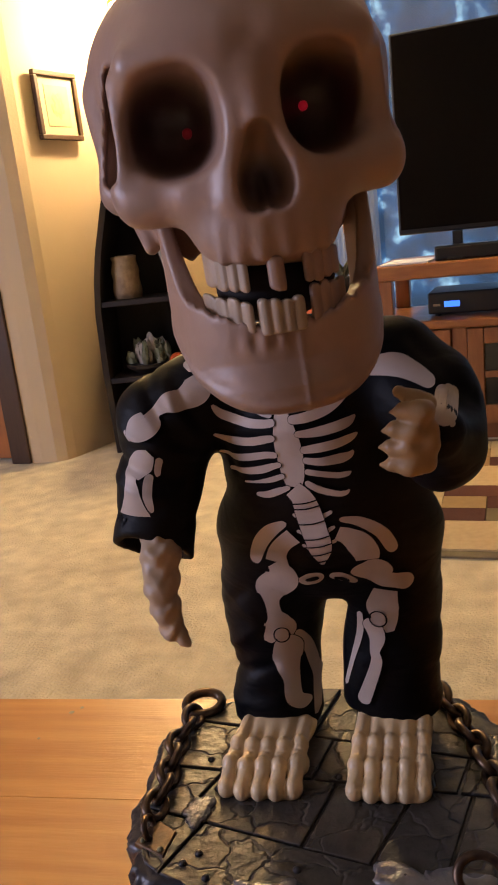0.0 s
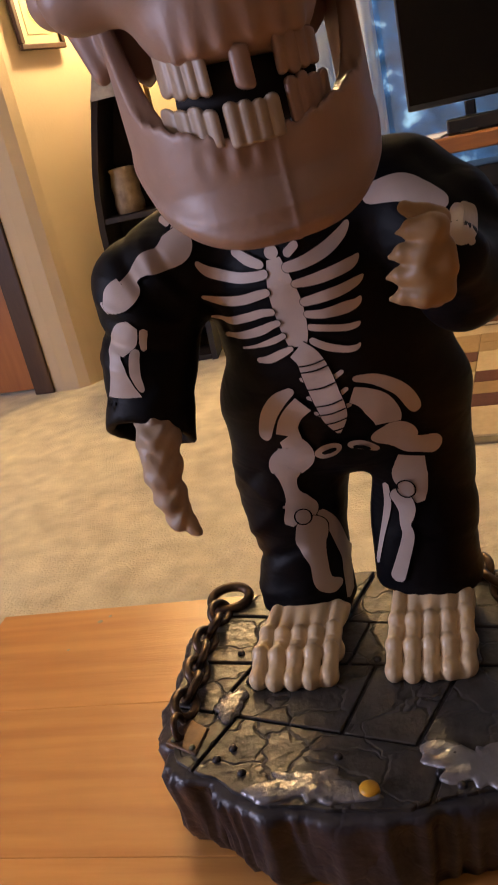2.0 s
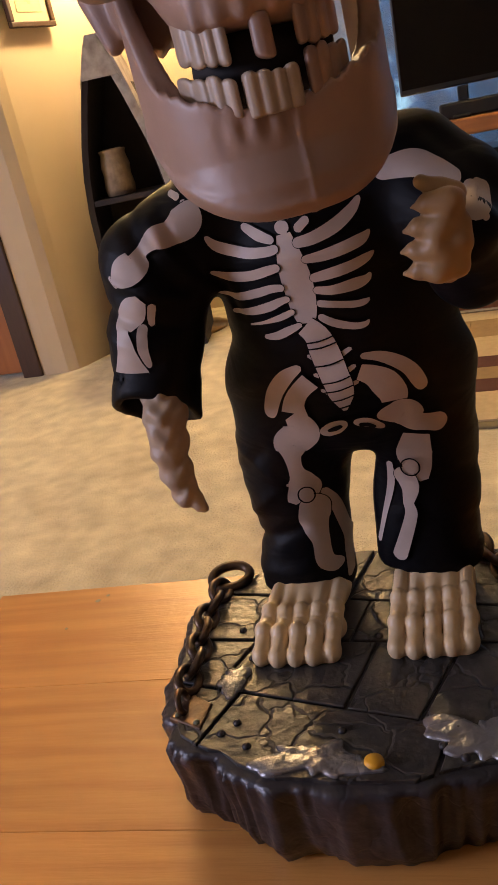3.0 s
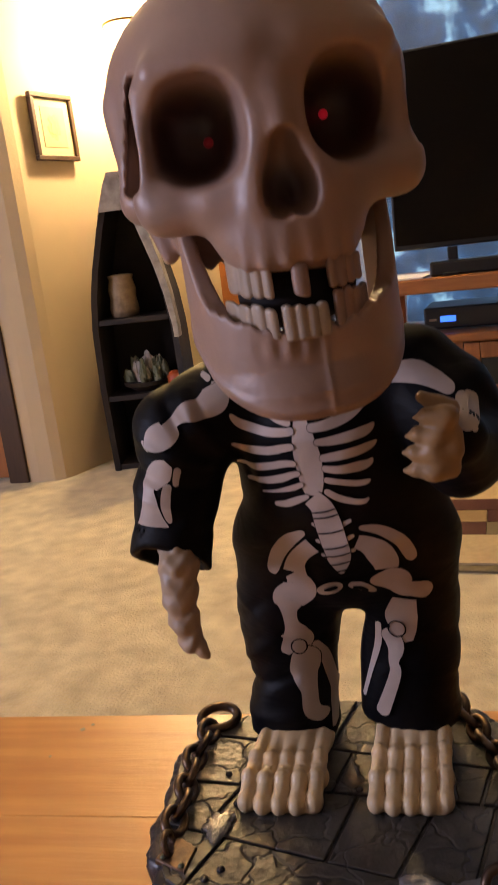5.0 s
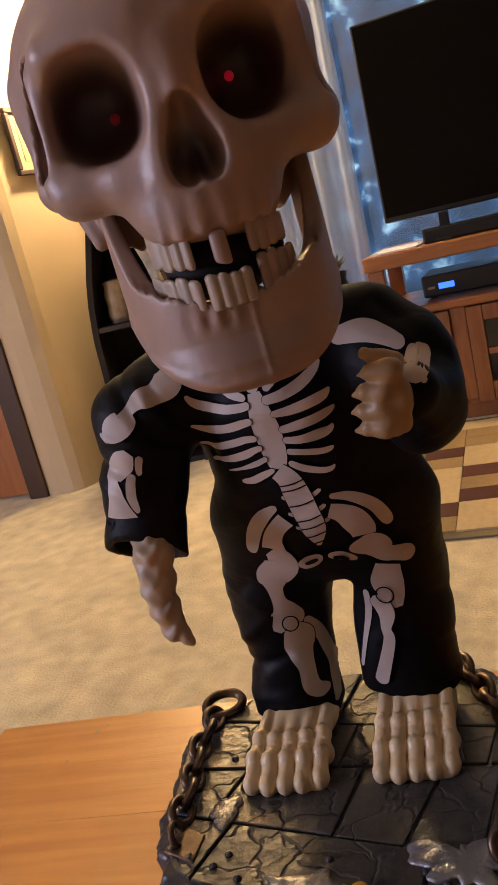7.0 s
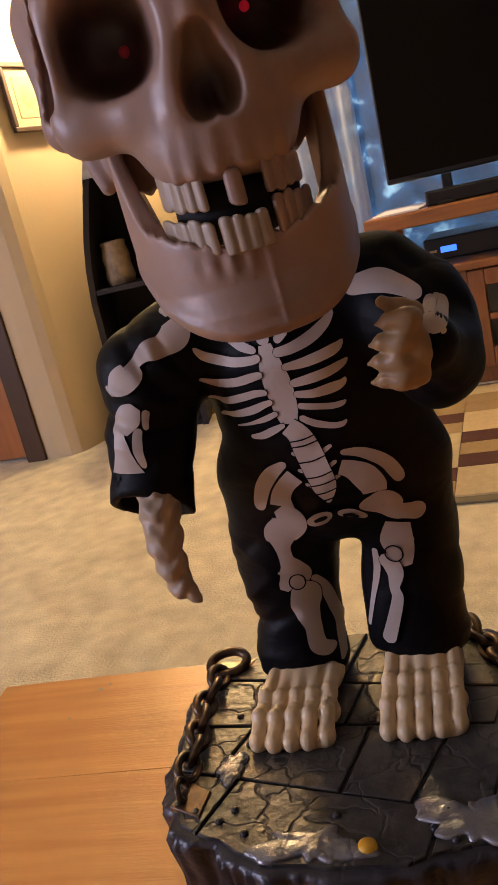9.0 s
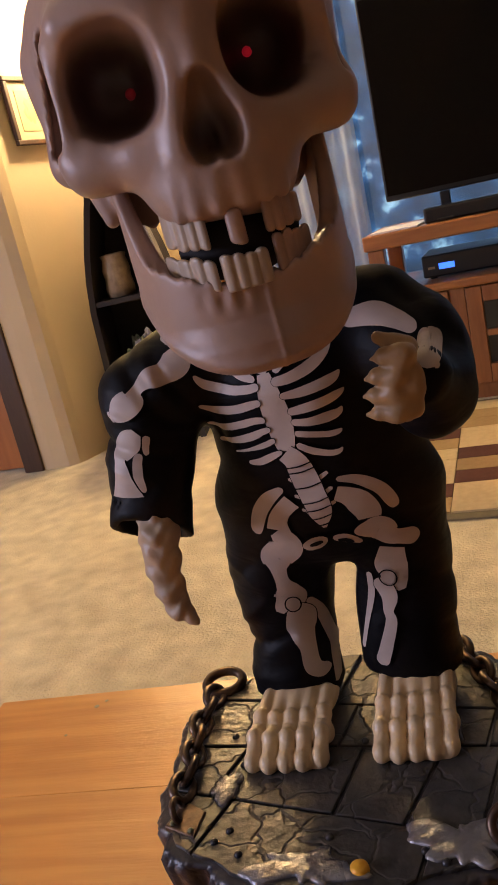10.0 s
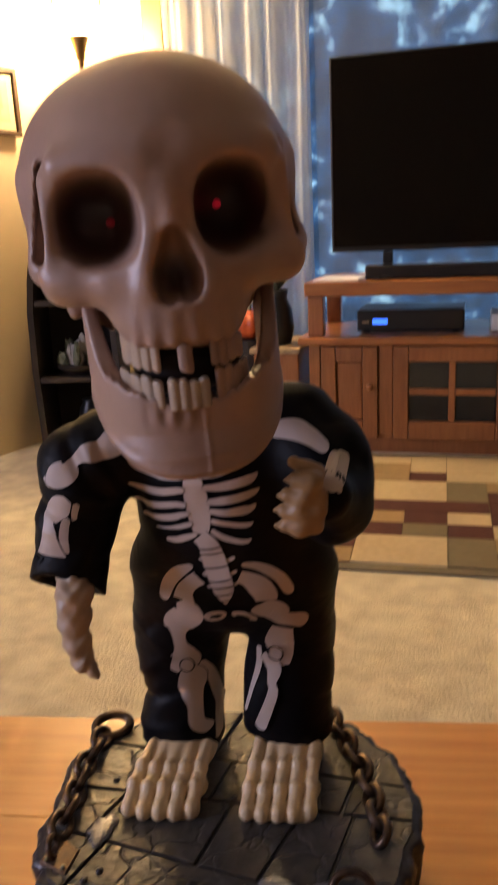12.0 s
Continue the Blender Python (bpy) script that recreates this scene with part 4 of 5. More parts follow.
            e = (x - x0 - t * dx) ** 2 + (z - z0 - t * dz) ** 2
            w = w - 0.62 * h * np.exp(-e / (0.75 * r) ** 2)
        return w

    def costume(p):
        x, y, z = p[..., 0], p[..., 1], p[..., 2]
        q = p.copy()
        q[..., 1] = (y - yc(z)) * 1.42
        d = cap(q, (0.027, 0, 0.695), (0.0300, 0, 0.642), 0.048, 0.0570)
        d = smin(d, cap(q, (0.002, 0, 0.722), (0.050, 0, 0.722), 0.024), 0.02)
        ql = p.copy()
        ql[..., 1] = (y - yc(z)) * 1.15
        left = smin(cap(ql, (-0.001, 0, 0.628), (-0.0110, 0, 0.576), 0.0335, 0.0305), cap(ql, (-0.0105, 0, 0.560), (-0.0130, 0, 0.498), 0.0255, 0.0275), 0.008)
        left = cut(left, z - 0.5040 - 0.0012 * np.sin(x * 120), 0.002)
        right = cut(cap(ql, (0.058, 0, 0.628), (0.0555, 0, 0.505), 0.0312, 0.0275), z - 0.5190 + 0.06 * (x - 0.055) - 0.001 * np.sin(x * 150), 0.002)
        d = smin(d, np.minimum(left, right), 0.010)
        mid = 0.0217 + (z - 0.53) * 0.145
        d = cut(d, np.hypot(x - mid, np.clip(z - 0.586, 0, 1)) - 0.0052 - 0.012 * np.clip(z - 0.57, 0, 0.02) * 6, 0.003)
        arm = smin(cap(p, (-0.010, 0.434, 0.720), (-0.043, 0.421, 0.704), 0.0250, 0.0235), cap(p, (-0.043, 0.421, 0.702), (-0.0565, 0.405, 0.630), 0.0230, 0.0205), 0.010)
        n = V(-0.08, -0.62, -0.78)
        n = n / np.linalg.norm(n)
        arm = cut(arm, (V(-0.056, 0.405, 0.6395) - p) @ n, 0.0015)
        arm = cut(arm, cap(p, (-0.0530, 0.411, 0.662), (-0.0575, 0.401, 0.610), 0.0148, 0.0180), 0.0015)
        d = smin(d, arm, 0.008)
        ra = smin(cap(p, (0.070, 0.436, 0.720), (0.086, 0.427, 0.708), 0.0255, 0.0225), cap(p, (0.086, 0.427, 0.706), (0.0930, 0.408, 0.689), 0.0225, 0.0185), 0.012)
        ra = smin(ra, cap(p, (0.0930, 0.406, 0.690), (0.0915, 0.381, 0.7025), 0.018, 0.0125), 0.008)
        d = smin(d, ra, 0.008)
        w = 0.0005 * np.sin(70 * z + 55 * x + 3 * np.sin(60 * y)) * np.sin(90 * x - 40 * z + 1.3) + 0.0004 * np.sin(170 * z - 120 * x + 2 * np.sin(90 * x))
        return d + w + folded(x, z)

    v, f = iso(costume, (-0.092, 0.365, 0.498), (0.140, 0.512, 0.756), 0.0018)
    M.add(v, f, 3)

    # printed bones, laid on the front of the cloth
    def drape(x, z, lift):
        y = np.full(x.shape, 0.36, np.float32)
        for _ in range(34):
            d = costume(np.stack([x, y, z], -1).astype(np.float32))
            y += np.clip(d, -0.004, 0.02) * 0.7
        return np.stack([x, y - lift, z], -1)

    def bone(*pts, slot=4, lift=0.0009, ends=True):
        p = np.array(pts, np.float64)
        if ends:
            for a, b in ((0, 1), (-1, -2)):
                d = p[a, :2] - p[b, :2]
                p[a, :2] += d / (np.linalg.norm(d) + 1e-9) * p[a, 2] * 0.7
        k = len(p)
        n = 9 * (k - 1)
        t = np.linspace(0, k - 1, n)
        i = np.clip(t.astype(int), 0, k - 2)
        u = (t - i)[:, None]
        g = [p[np.clip(i + j, 0, k - 1)] for j in (-1, 0, 1, 2)]
        c = 0.5 * (2 * g[1] + (g[2] - g[0]) * u + (2 * g[0] - 5 * g[1] + 4 * g[2] - g[3]) * u ** 2 + (3 * g[1] - g[0] - 3 * g[2] + g[3]) * u ** 3)
        w = np.maximum(c[:, 2], 0.0002)
        if ends:
            s = np.concatenate([[0], np.cumsum(np.hypot(*np.diff(c[:, :2], axis=0).T))])
            for e in (s, s[-1] - s):
                r = np.clip(e / np.maximum(w, 1e-4), 0, 1)
                w = w * np.sqrt(np.clip(1 - (1 - r) ** 2, 0.03, 1))
        d = np.gradient(c[:, :2], axis=0)
        d /= np.linalg.norm(d, axis=1)[:, None] + 1e-9
        nrm = np.stack([-d[:, 1], d[:, 0]], 1)
        a = np.linspace(-1, 1, 7)
        xz = c[:, None, :2] + nrm[:, None] * (w[:, None] * a[None])[..., None]
        pts3, fc = quad_grid(drape(xz[..., 0], xz[..., 1], lift))
        M.add(pts3, fc, slot)

    def printed(*rows, lift=0.0008, slot=4, lined=False, ends=True):
        """Bones of the print: rows of x, z and half the width in millimetres; lined: with a thin black line round them."""
        for r in rows:
            if lined:
                bone(*[(x, z, w / 1000 + 0.0004) for x, z, w in r], slot=3, lift=lift + 0.0002, ends=ends)
            bone(*[(x, z, w / 1000) for x, z, w in r], slot=slot, lift=lift + (0.0005 if lined else 0), ends=ends)

    # breastbone, then ribs over it
    printed(((0.0207, 0.7099, 3.02), (0.0216, 0.7026, 5.03), (0.0222, 0.6944, 6.34), (0.0228, 0.6858, 6.41), (0.0229, 0.6772, 5.70), (0.0228, 0.6708, 3.91)), ends=False)
    printed(((0.0190, 0.7128, 2.52), (0.0213, 0.7121, 2.77)))
    printed(((0.0036, 0.7150, 1.55), (0.0092, 0.7109, 2.30), (0.0154, 0.7081, 1.52)),
            ((0.0270, 0.7113, 2.00), (0.0308, 0.7141, 1.75)),
            ((-0.0127, 0.7133, 0.78), (-0.0085, 0.7081, 2.35), (0.0020, 0.7044, 2.33), (0.0122, 0.7039, 2.04), (0.0165, 0.7047, 1.77)),
            ((-0.0147, 0.6980, 0.80), (-0.0086, 0.6947, 2.13), (0.0025, 0.6945, 2.21), (0.0118, 0.6962, 2.05), (0.0159, 0.6969, 1.53)),
            ((-0.0158, 0.6873, 0.54), (-0.0070, 0.6851, 1.75), (0.0032, 0.6865, 1.97), (0.0110, 0.6880, 1.81), (0.0157, 0.6879, 1.54)),
            ((-0.0118, 0.6778, 0.83), (-0.0028, 0.6779, 1.75), (0.0072, 0.6798, 2.10), (0.0136, 0.6820, 1.69), (0.0171, 0.6828, 1.29)),
            ((-0.0039, 0.6716, 0.41), (0.0037, 0.6727, 0.80), (0.0116, 0.6745, 1.45), (0.0179, 0.6768, 1.30)),
            ((0.0028, 0.6659, 1.07), (0.0080, 0.6660, 1.87), (0.0144, 0.6683, 1.85), (0.0200, 0.6705, 1.05)),
            ((0.0256, 0.7059, 2.00), (0.0327, 0.7067, 2.49), (0.0417, 0.7098, 2.75), (0.0484, 0.7143, 2.25), (0.0516, 0.7183, 1.00)),
            ((0.0278, 0.6988, 1.51), (0.0350, 0.6991, 2.25), (0.0440, 0.7007, 2.50), (0.0511, 0.7028, 2.25), (0.0543, 0.7054, 0.50)),
            ((0.0296, 0.6904, 1.78), (0.0371, 0.6913, 2.27), (0.0461, 0.6929, 2.27), (0.0520, 0.6950, 1.77), (0.0548, 0.6969, 0.38)),
            ((0.0298, 0.6851, 1.53), (0.0369, 0.6842, 2.04), (0.0457, 0.6849, 2.55), (0.0504, 0.6861, 1.79), (0.0522, 0.6881, 0.51)),
            ((0.0301, 0.6792, 1.54), (0.0368, 0.6777, 1.54), (0.0441, 0.6763, 1.54), (0.0486, 0.6766, 1.29), (0.0503, 0.6776, 0.39)),
            ((0.0296, 0.6732, 1.55), (0.0350, 0.6694, 1.82), (0.0423, 0.6668, 1.56), (0.0469, 0.6667, 1.30), (0.0489, 0.6682, 0.39)), lift=0.0010, lined=True)
    # spine
    printed(((0.0202, 0.6551, 0.93), (0.0249, 0.6517, 1.34)),
            ((0.0209, 0.6452, 0.95), (0.0258, 0.6432, 1.35)),
            ((0.0225, 0.6367, 0.96), (0.0264, 0.6339, 1.10)),
            ((0.0390, 0.6566, 0.92), (0.0344, 0.6539, 1.32)),
            ((0.0394, 0.6480, 0.93), (0.0354, 0.6456, 1.34)),
            ((0.0392, 0.6396, 0.94), (0.0357, 0.6383, 1.35)))
    printed(((0.0220, 0.6698, 4.96), (0.0261, 0.6646, 5.76), (0.0280, 0.6557, 6.63), (0.0295, 0.6463, 6.71), (0.0307, 0.6391, 6.50), (0.0307, 0.6319, 5.22), (0.0308, 0.6245, 0.84)), lift=0.0010, lined=True, ends=False)
    printed(((0.0198, 0.6616, 0.34), (0.0268, 0.6621, 0.39), (0.0336, 0.6640, 0.34)),
            ((0.0205, 0.6585, 0.34), (0.0274, 0.6589, 0.40), (0.0343, 0.6608, 0.34)),
            ((0.0217, 0.6496, 0.35), (0.0287, 0.6500, 0.40), (0.0357, 0.6523, 0.34)),
            ((0.0226, 0.6405, 0.35), (0.0299, 0.6412, 0.40), (0.0369, 0.6435, 0.35)),
            ((0.0231, 0.6356, 0.36), (0.0304, 0.6364, 0.41), (0.0374, 0.6386, 0.35)),
            ((0.0228, 0.6302, 0.36), (0.0301, 0.6309, 0.41), (0.0372, 0.6332, 0.36)),
            ((0.0233, 0.6259, 0.36), (0.0305, 0.6265, 0.42), (0.0376, 0.6287, 0.36)), lift=0.0020, slot=3)
    # hips and legs
    printed(((0.0142, 0.6493, 1.63), (0.0063, 0.6444, 3.59), (-0.0014, 0.6357, 3.97), (-0.0065, 0.6253, 3.49), (-0.0068, 0.6220, 2.34)),
            ((0.0434, 0.6519, 1.33), (0.0518, 0.6496, 2.67), (0.0609, 0.6425, 3.25), (0.0649, 0.6338, 3.31), (0.0653, 0.6300, 2.23)),
            ((0.0076, 0.5706, 1.90), (0.0104, 0.5634, 2.56), (0.0123, 0.5507, 2.29), (0.0138, 0.5390, 1.66), (0.0130, 0.5283, 1.35), (0.0126, 0.5130, 1.20)),
            ((0.0441, 0.5860, 1.52), (0.0429, 0.5726, 1.86), (0.0373, 0.5544, 1.27), (0.0319, 0.5365, 0.98)))
    printed(((0.0030, 0.6218, 4.04), (0.0064, 0.6163, 8.71), (0.0046, 0.6095, 9.15), (-0.0020, 0.6038, 8.70), (-0.0025, 0.5996, 6.95), (-0.0030, 0.5946, 4.26), (-0.0026, 0.5871, 3.99), (-0.0013, 0.5812, 6.82), (-0.0015, 0.5754, 8.76), (-0.0069, 0.5699, 4.41), (-0.0089, 0.5668, 2.22)),
            ((0.0598, 0.6037, 6.12), (0.0581, 0.5970, 7.67), (0.0572, 0.5916, 8.63), (0.0580, 0.5858, 7.21), (0.0590, 0.5793, 4.86), (0.0601, 0.5751, 2.14)), lined=True, ends=False)
    printed(((0.0182, 0.6424, 4.64), (0.0116, 0.6367, 4.45), (0.0072, 0.6302, 5.10), (0.0057, 0.6237, 6.59)),
            ((0.0409, 0.6446, 4.03), (0.0457, 0.6421, 5.13), (0.0501, 0.6377, 6.80), (0.0530, 0.6311, 6.62), (0.0532, 0.6261, 5.57)), lift=0.0013, lined=True, ends=False)
    printed(((0.0460, 0.6188, 2.54), (0.0507, 0.6188, 5.65), (0.0565, 0.6182, 7.65), (0.0604, 0.6121, 5.75), (0.0650, 0.6099, 4.63), (0.0703, 0.6086, 5.82)),
            ((0.0025, 0.5658, 6.98), (0.0013, 0.5599, 7.99), (0.0000, 0.5531, 7.41), (0.0018, 0.5422, 4.56), (0.0027, 0.5293, 4.63), (0.0085, 0.5250, 3.74)),
            ((0.0498, 0.5806, 5.17), (0.0526, 0.5726, 4.60), (0.0510, 0.5636, 2.79), (0.0516, 0.5571, 3.12), (0.0470, 0.5433, 3.49), (0.0427, 0.5321, 3.87)), lift=0.0016, lined=True)
    printed(((0.0175, 0.6111, 2.61), (0.0235, 0.6143, 4.02), (0.0288, 0.6170, 1.99)),
            ((0.0342, 0.6167, 1.70), (0.0397, 0.6161, 2.84), (0.0456, 0.6116, 1.43)), lift=0.0016, lined=True)
    printed(((0.0204, 0.6128, 0.87), (0.0240, 0.6142, 1.43), (0.0270, 0.6156, 0.86)),
            ((0.0359, 0.6156, 0.85), (0.0394, 0.6150, 1.28), (0.0423, 0.6128, 0.86)), lift=0.0026, slot=3)
    for cx, cz, r in ((-0.0005, 0.5714, 0.0042), (0.0543, 0.5843, 0.0046)):
        ring = [(cx + r * math.cos(a), cz + r * 1.15 * math.sin(a), 0.4) for a in np.linspace(0, 2 * math.pi, 14)]
        printed(((cx, cz - r * 0.5, r * 800), (cx, cz + r * 0.5, r * 800)), lift=0.0020)
        printed(ring, lift=0.0026, slot=3, ends=False)
    # sleeves
    printed(((-0.0270, 0.7331, 1.07), (-0.0228, 0.7310, 1.58)),
            ((-0.0204, 0.7288, 1.31), (-0.0144, 0.7231, 1.30)),
            ((-0.0562, 0.7047, 0.80), (-0.0538, 0.7006, 1.07)),
            ((-0.0392, 0.6903, 1.84), (-0.0417, 0.6825, 1.33)),
            ((-0.0456, 0.6818, 2.13), (-0.0464, 0.6764, 2.39), (-0.0463, 0.6695, 2.13), (-0.0457, 0.6652, 1.07)),
            ((0.0607, 0.7263, 3.51), (0.0724, 0.7273, 4.98), (0.0816, 0.7241, 3.94), (0.0892, 0.7195, 2.69)),
            ((0.0935, 0.7169, 2.19), (0.0955, 0.7135, 4.84), (0.0974, 0.7142, 4.52)),
            ((0.0977, 0.7112, 0.67), (0.0986, 0.7087, 1.33)))
    printed(((-0.0174, 0.7262, 4.20), (-0.0198, 0.7217, 7.19), (-0.0267, 0.7179, 5.11), (-0.0332, 0.7173, 4.50), (-0.0393, 0.7130, 2.71), (-0.0420, 0.7089, 6.01), (-0.0485, 0.7059, 6.37), (-0.0527, 0.7030, 3.05)), lift=0.0010, lined=True)
    printed(((-0.0431, 0.6939, 2.73), (-0.0477, 0.6901, 6.19), (-0.0542, 0.6844, 4.89), (-0.0554, 0.6811, 3.13), (-0.0549, 0.6748, 4.52), (-0.0553, 0.6676, 6.66), (-0.0555, 0.6629, 9.14)), ends=False)

    # hanging bony arm
    def arm_bone(p):
        path = [V(-0.050, 0.407, 0.664), V(-0.0455, 0.394, 0.640), V(-0.0460, 0.391, 0.627), V(-0.0447, 0.389, 0.614), V(-0.0420, 0.388, 0.604), V(-0.0355, 0.386, 0.5975)]
        rad = [0.0085, 0.0090, 0.0080, 0.0066, 0.0050, 0.0028]
        d = None
        for a, b, r0, r1 in zip(path, path[1:], rad, rad[1:]):
            e = cap(p, a, b, r0, r1)
            d = e if d is None else smin(d, e, 0.004)
        s = (p - path[1]) @ (V(0.010, -0.006, -0.042) / 0.044)
        twist = np.abs(np.sin(s * 300 + 110 * (p[..., 0] + 0.045) + 1.1 * np.sin(330 * p[..., 0])))
        knob = np.sin(560 * p[..., 0] + 1.0) * np.sin(430 * p[..., 2] + 300 * p[..., 1])
        return d + 0.0002 - 0.0010 * twist ** 1.5 - 0.0005 * knob
    v, f = iso(arm_bone, (-0.066, 0.372, 0.588), (-0.024, 0.420, 0.676), 0.0010)
    M.add(v, f, 7)

    # raised fist
    def fist(p):
        d = ell(p, (0.0842, 0.3660, 0.7045), (0.0088, 0.0098, 0.0148))
        for x0, z, back in ((0.0750, 0.7182, 0.0885), (0.0716, 0.7108, 0.0900), (0.0701, 0.7038, 0.0900), (0.0704, 0.6967, 0.0880)):
            d = smin(d, cap(p, (x0, 0.3600, z - 0.0004), (x0 + 0.0052, 0.3582, z + 0.0002), 0.0008, 0.0031), 0.0010)
            d = smin(d, cap(p, (x0 + 0.0052, 0.3582, z + 0.0002), (x0 + 0.0120, 0.3572, z), 0.0034, 0.0037), 0.0012)
            d = smin(d, cap(p, (x0 + 0.0120, 0.3572, z), (back, 0.3595, z - 0.0004), 0.0036, 0.0036), 0.0045)
        d = smin(d, cap(p, (0.0790, 0.3640, 0.7248), (0.0880, 0.3660, 0.7190), 0.0026, 0.0048), 0.0018)
        d = smin(d, cap(p, (0.0855, 0.373, 0.7045), (0.093, 0.390, 0.702), 0.0080, 0.0080), 0.004)
        return d + 0.0003 * np.sin(600 * p[..., 0]) * np.sin(500 * p[..., 2])
    v, f = iso(fist, (0.066, 0.345, 0.684), (0.116, 0.40, 0.734), 0.0008)
    M.add(v, f, 6)

    # feet
    def foot(x0, x1, y0, dy, instep):
        def fn(p):
            d = None
            for k in range(5):
                r = (x1 - x0) / 10
                y = y0 + dy * k + (0.002 if k in (0, 4) else 0)
                x = x0 + (x1 - x0) * (k + 0.5) / 5
                back = (x0 + x1) / 2 + (x - (x0 + x1) / 2) * 0.92
                joints = [(x, y + r, 0.5035), (x, y + 0.0155, 0.5098), ((x + back) / 2, y + 0.030, 0.5145 - (0.5195 - instep) * 0.4), (back, y + 0.052, instep)]
                for a, b in zip(joints, joints[1:]):
                    e = cap(p, a, b, r * 0.93)
                    d = e if d is None else smin(d, e, 0.0007)
                for n, (xa, ya, za) in enumerate(joints[:3]):
                    d = smin(d, ell(p, (xa, ya + 0.001, za + 0.0008), (r * 1.08, r * (1.35 if n == 0 else 1.05), r * 1.30)), 0.0008)
                    if n:
                        d = cut(d, cap(p, (xa - r, ya - r * 1.25, za + r * 0.70), (xa + r, ya - r * 1.25, za + r * 0.70), 0.0009), 0.0012)
            xm = (x0 + x1) / 2
            d = smin(d, ell(p, (xm, y0 + 0.062, 0.507), ((x1 - x0) * 0.48, 0.030, instep - 0.501)), 0.002)
            sole = cap(p, (x0 + 0.008, y0 + 0.012, 0.5), (x1 - 0.008, y0 + 0.012, 0.5), 0.006)
            d = smin(d, sole, 0.002)
            d = smin(d, cap(p, (x0 + 0.007, y0 + 0.030, 0.5045), (x1 - 0.007, y0 + 0.030, 0.5045), 0.0075), 0.002)
            return cut(d, p[..., 2] - 0.4995, 0.001)
        v, f = iso(fn, (x0 - 0.004, y0 - 0.004, 0.498), (x1 + 0.004, y0 + 0.10, 0.546), 0.0009)
        M.add(v, f, 5)
    foot(-0.0325, 0.0130, 0.3885, 0.0008, 0.5120)
    foot(0.0360, 0.0800, 0.3945, 0.0012, 0.5185)
    ob = M.make("skeleton_figure", slots, origin)
    tagged(ob, "big-headed skeleton doll in a black suit printed with bones", "figurine")


figure()

# ---- display base ----
BC = (0.028, 0.4115)
BA, BB, BT = 0.1095, 0.0945, 0.4985


def outline(a, grow=0.0):
    w = 0.0016 * math.sin(7 * a + 1) + 0.0013 * math.sin(13 * a + 2.2) + 0.0008 * math.sin(29 * a)
    k = radians(5)
    x, y = (BA + grow + w) * math.copysign(abs(math.cos(a)) ** 0.80, math.cos(a)), (BB + grow + w) * math.copysign(abs(math.sin(a)) ** 0.80, math.sin(a))
    return BC[0] + x * math.cos(k) - y * math.sin(k), BC[1] + x * math.sin(k) + y * math.cos(k)


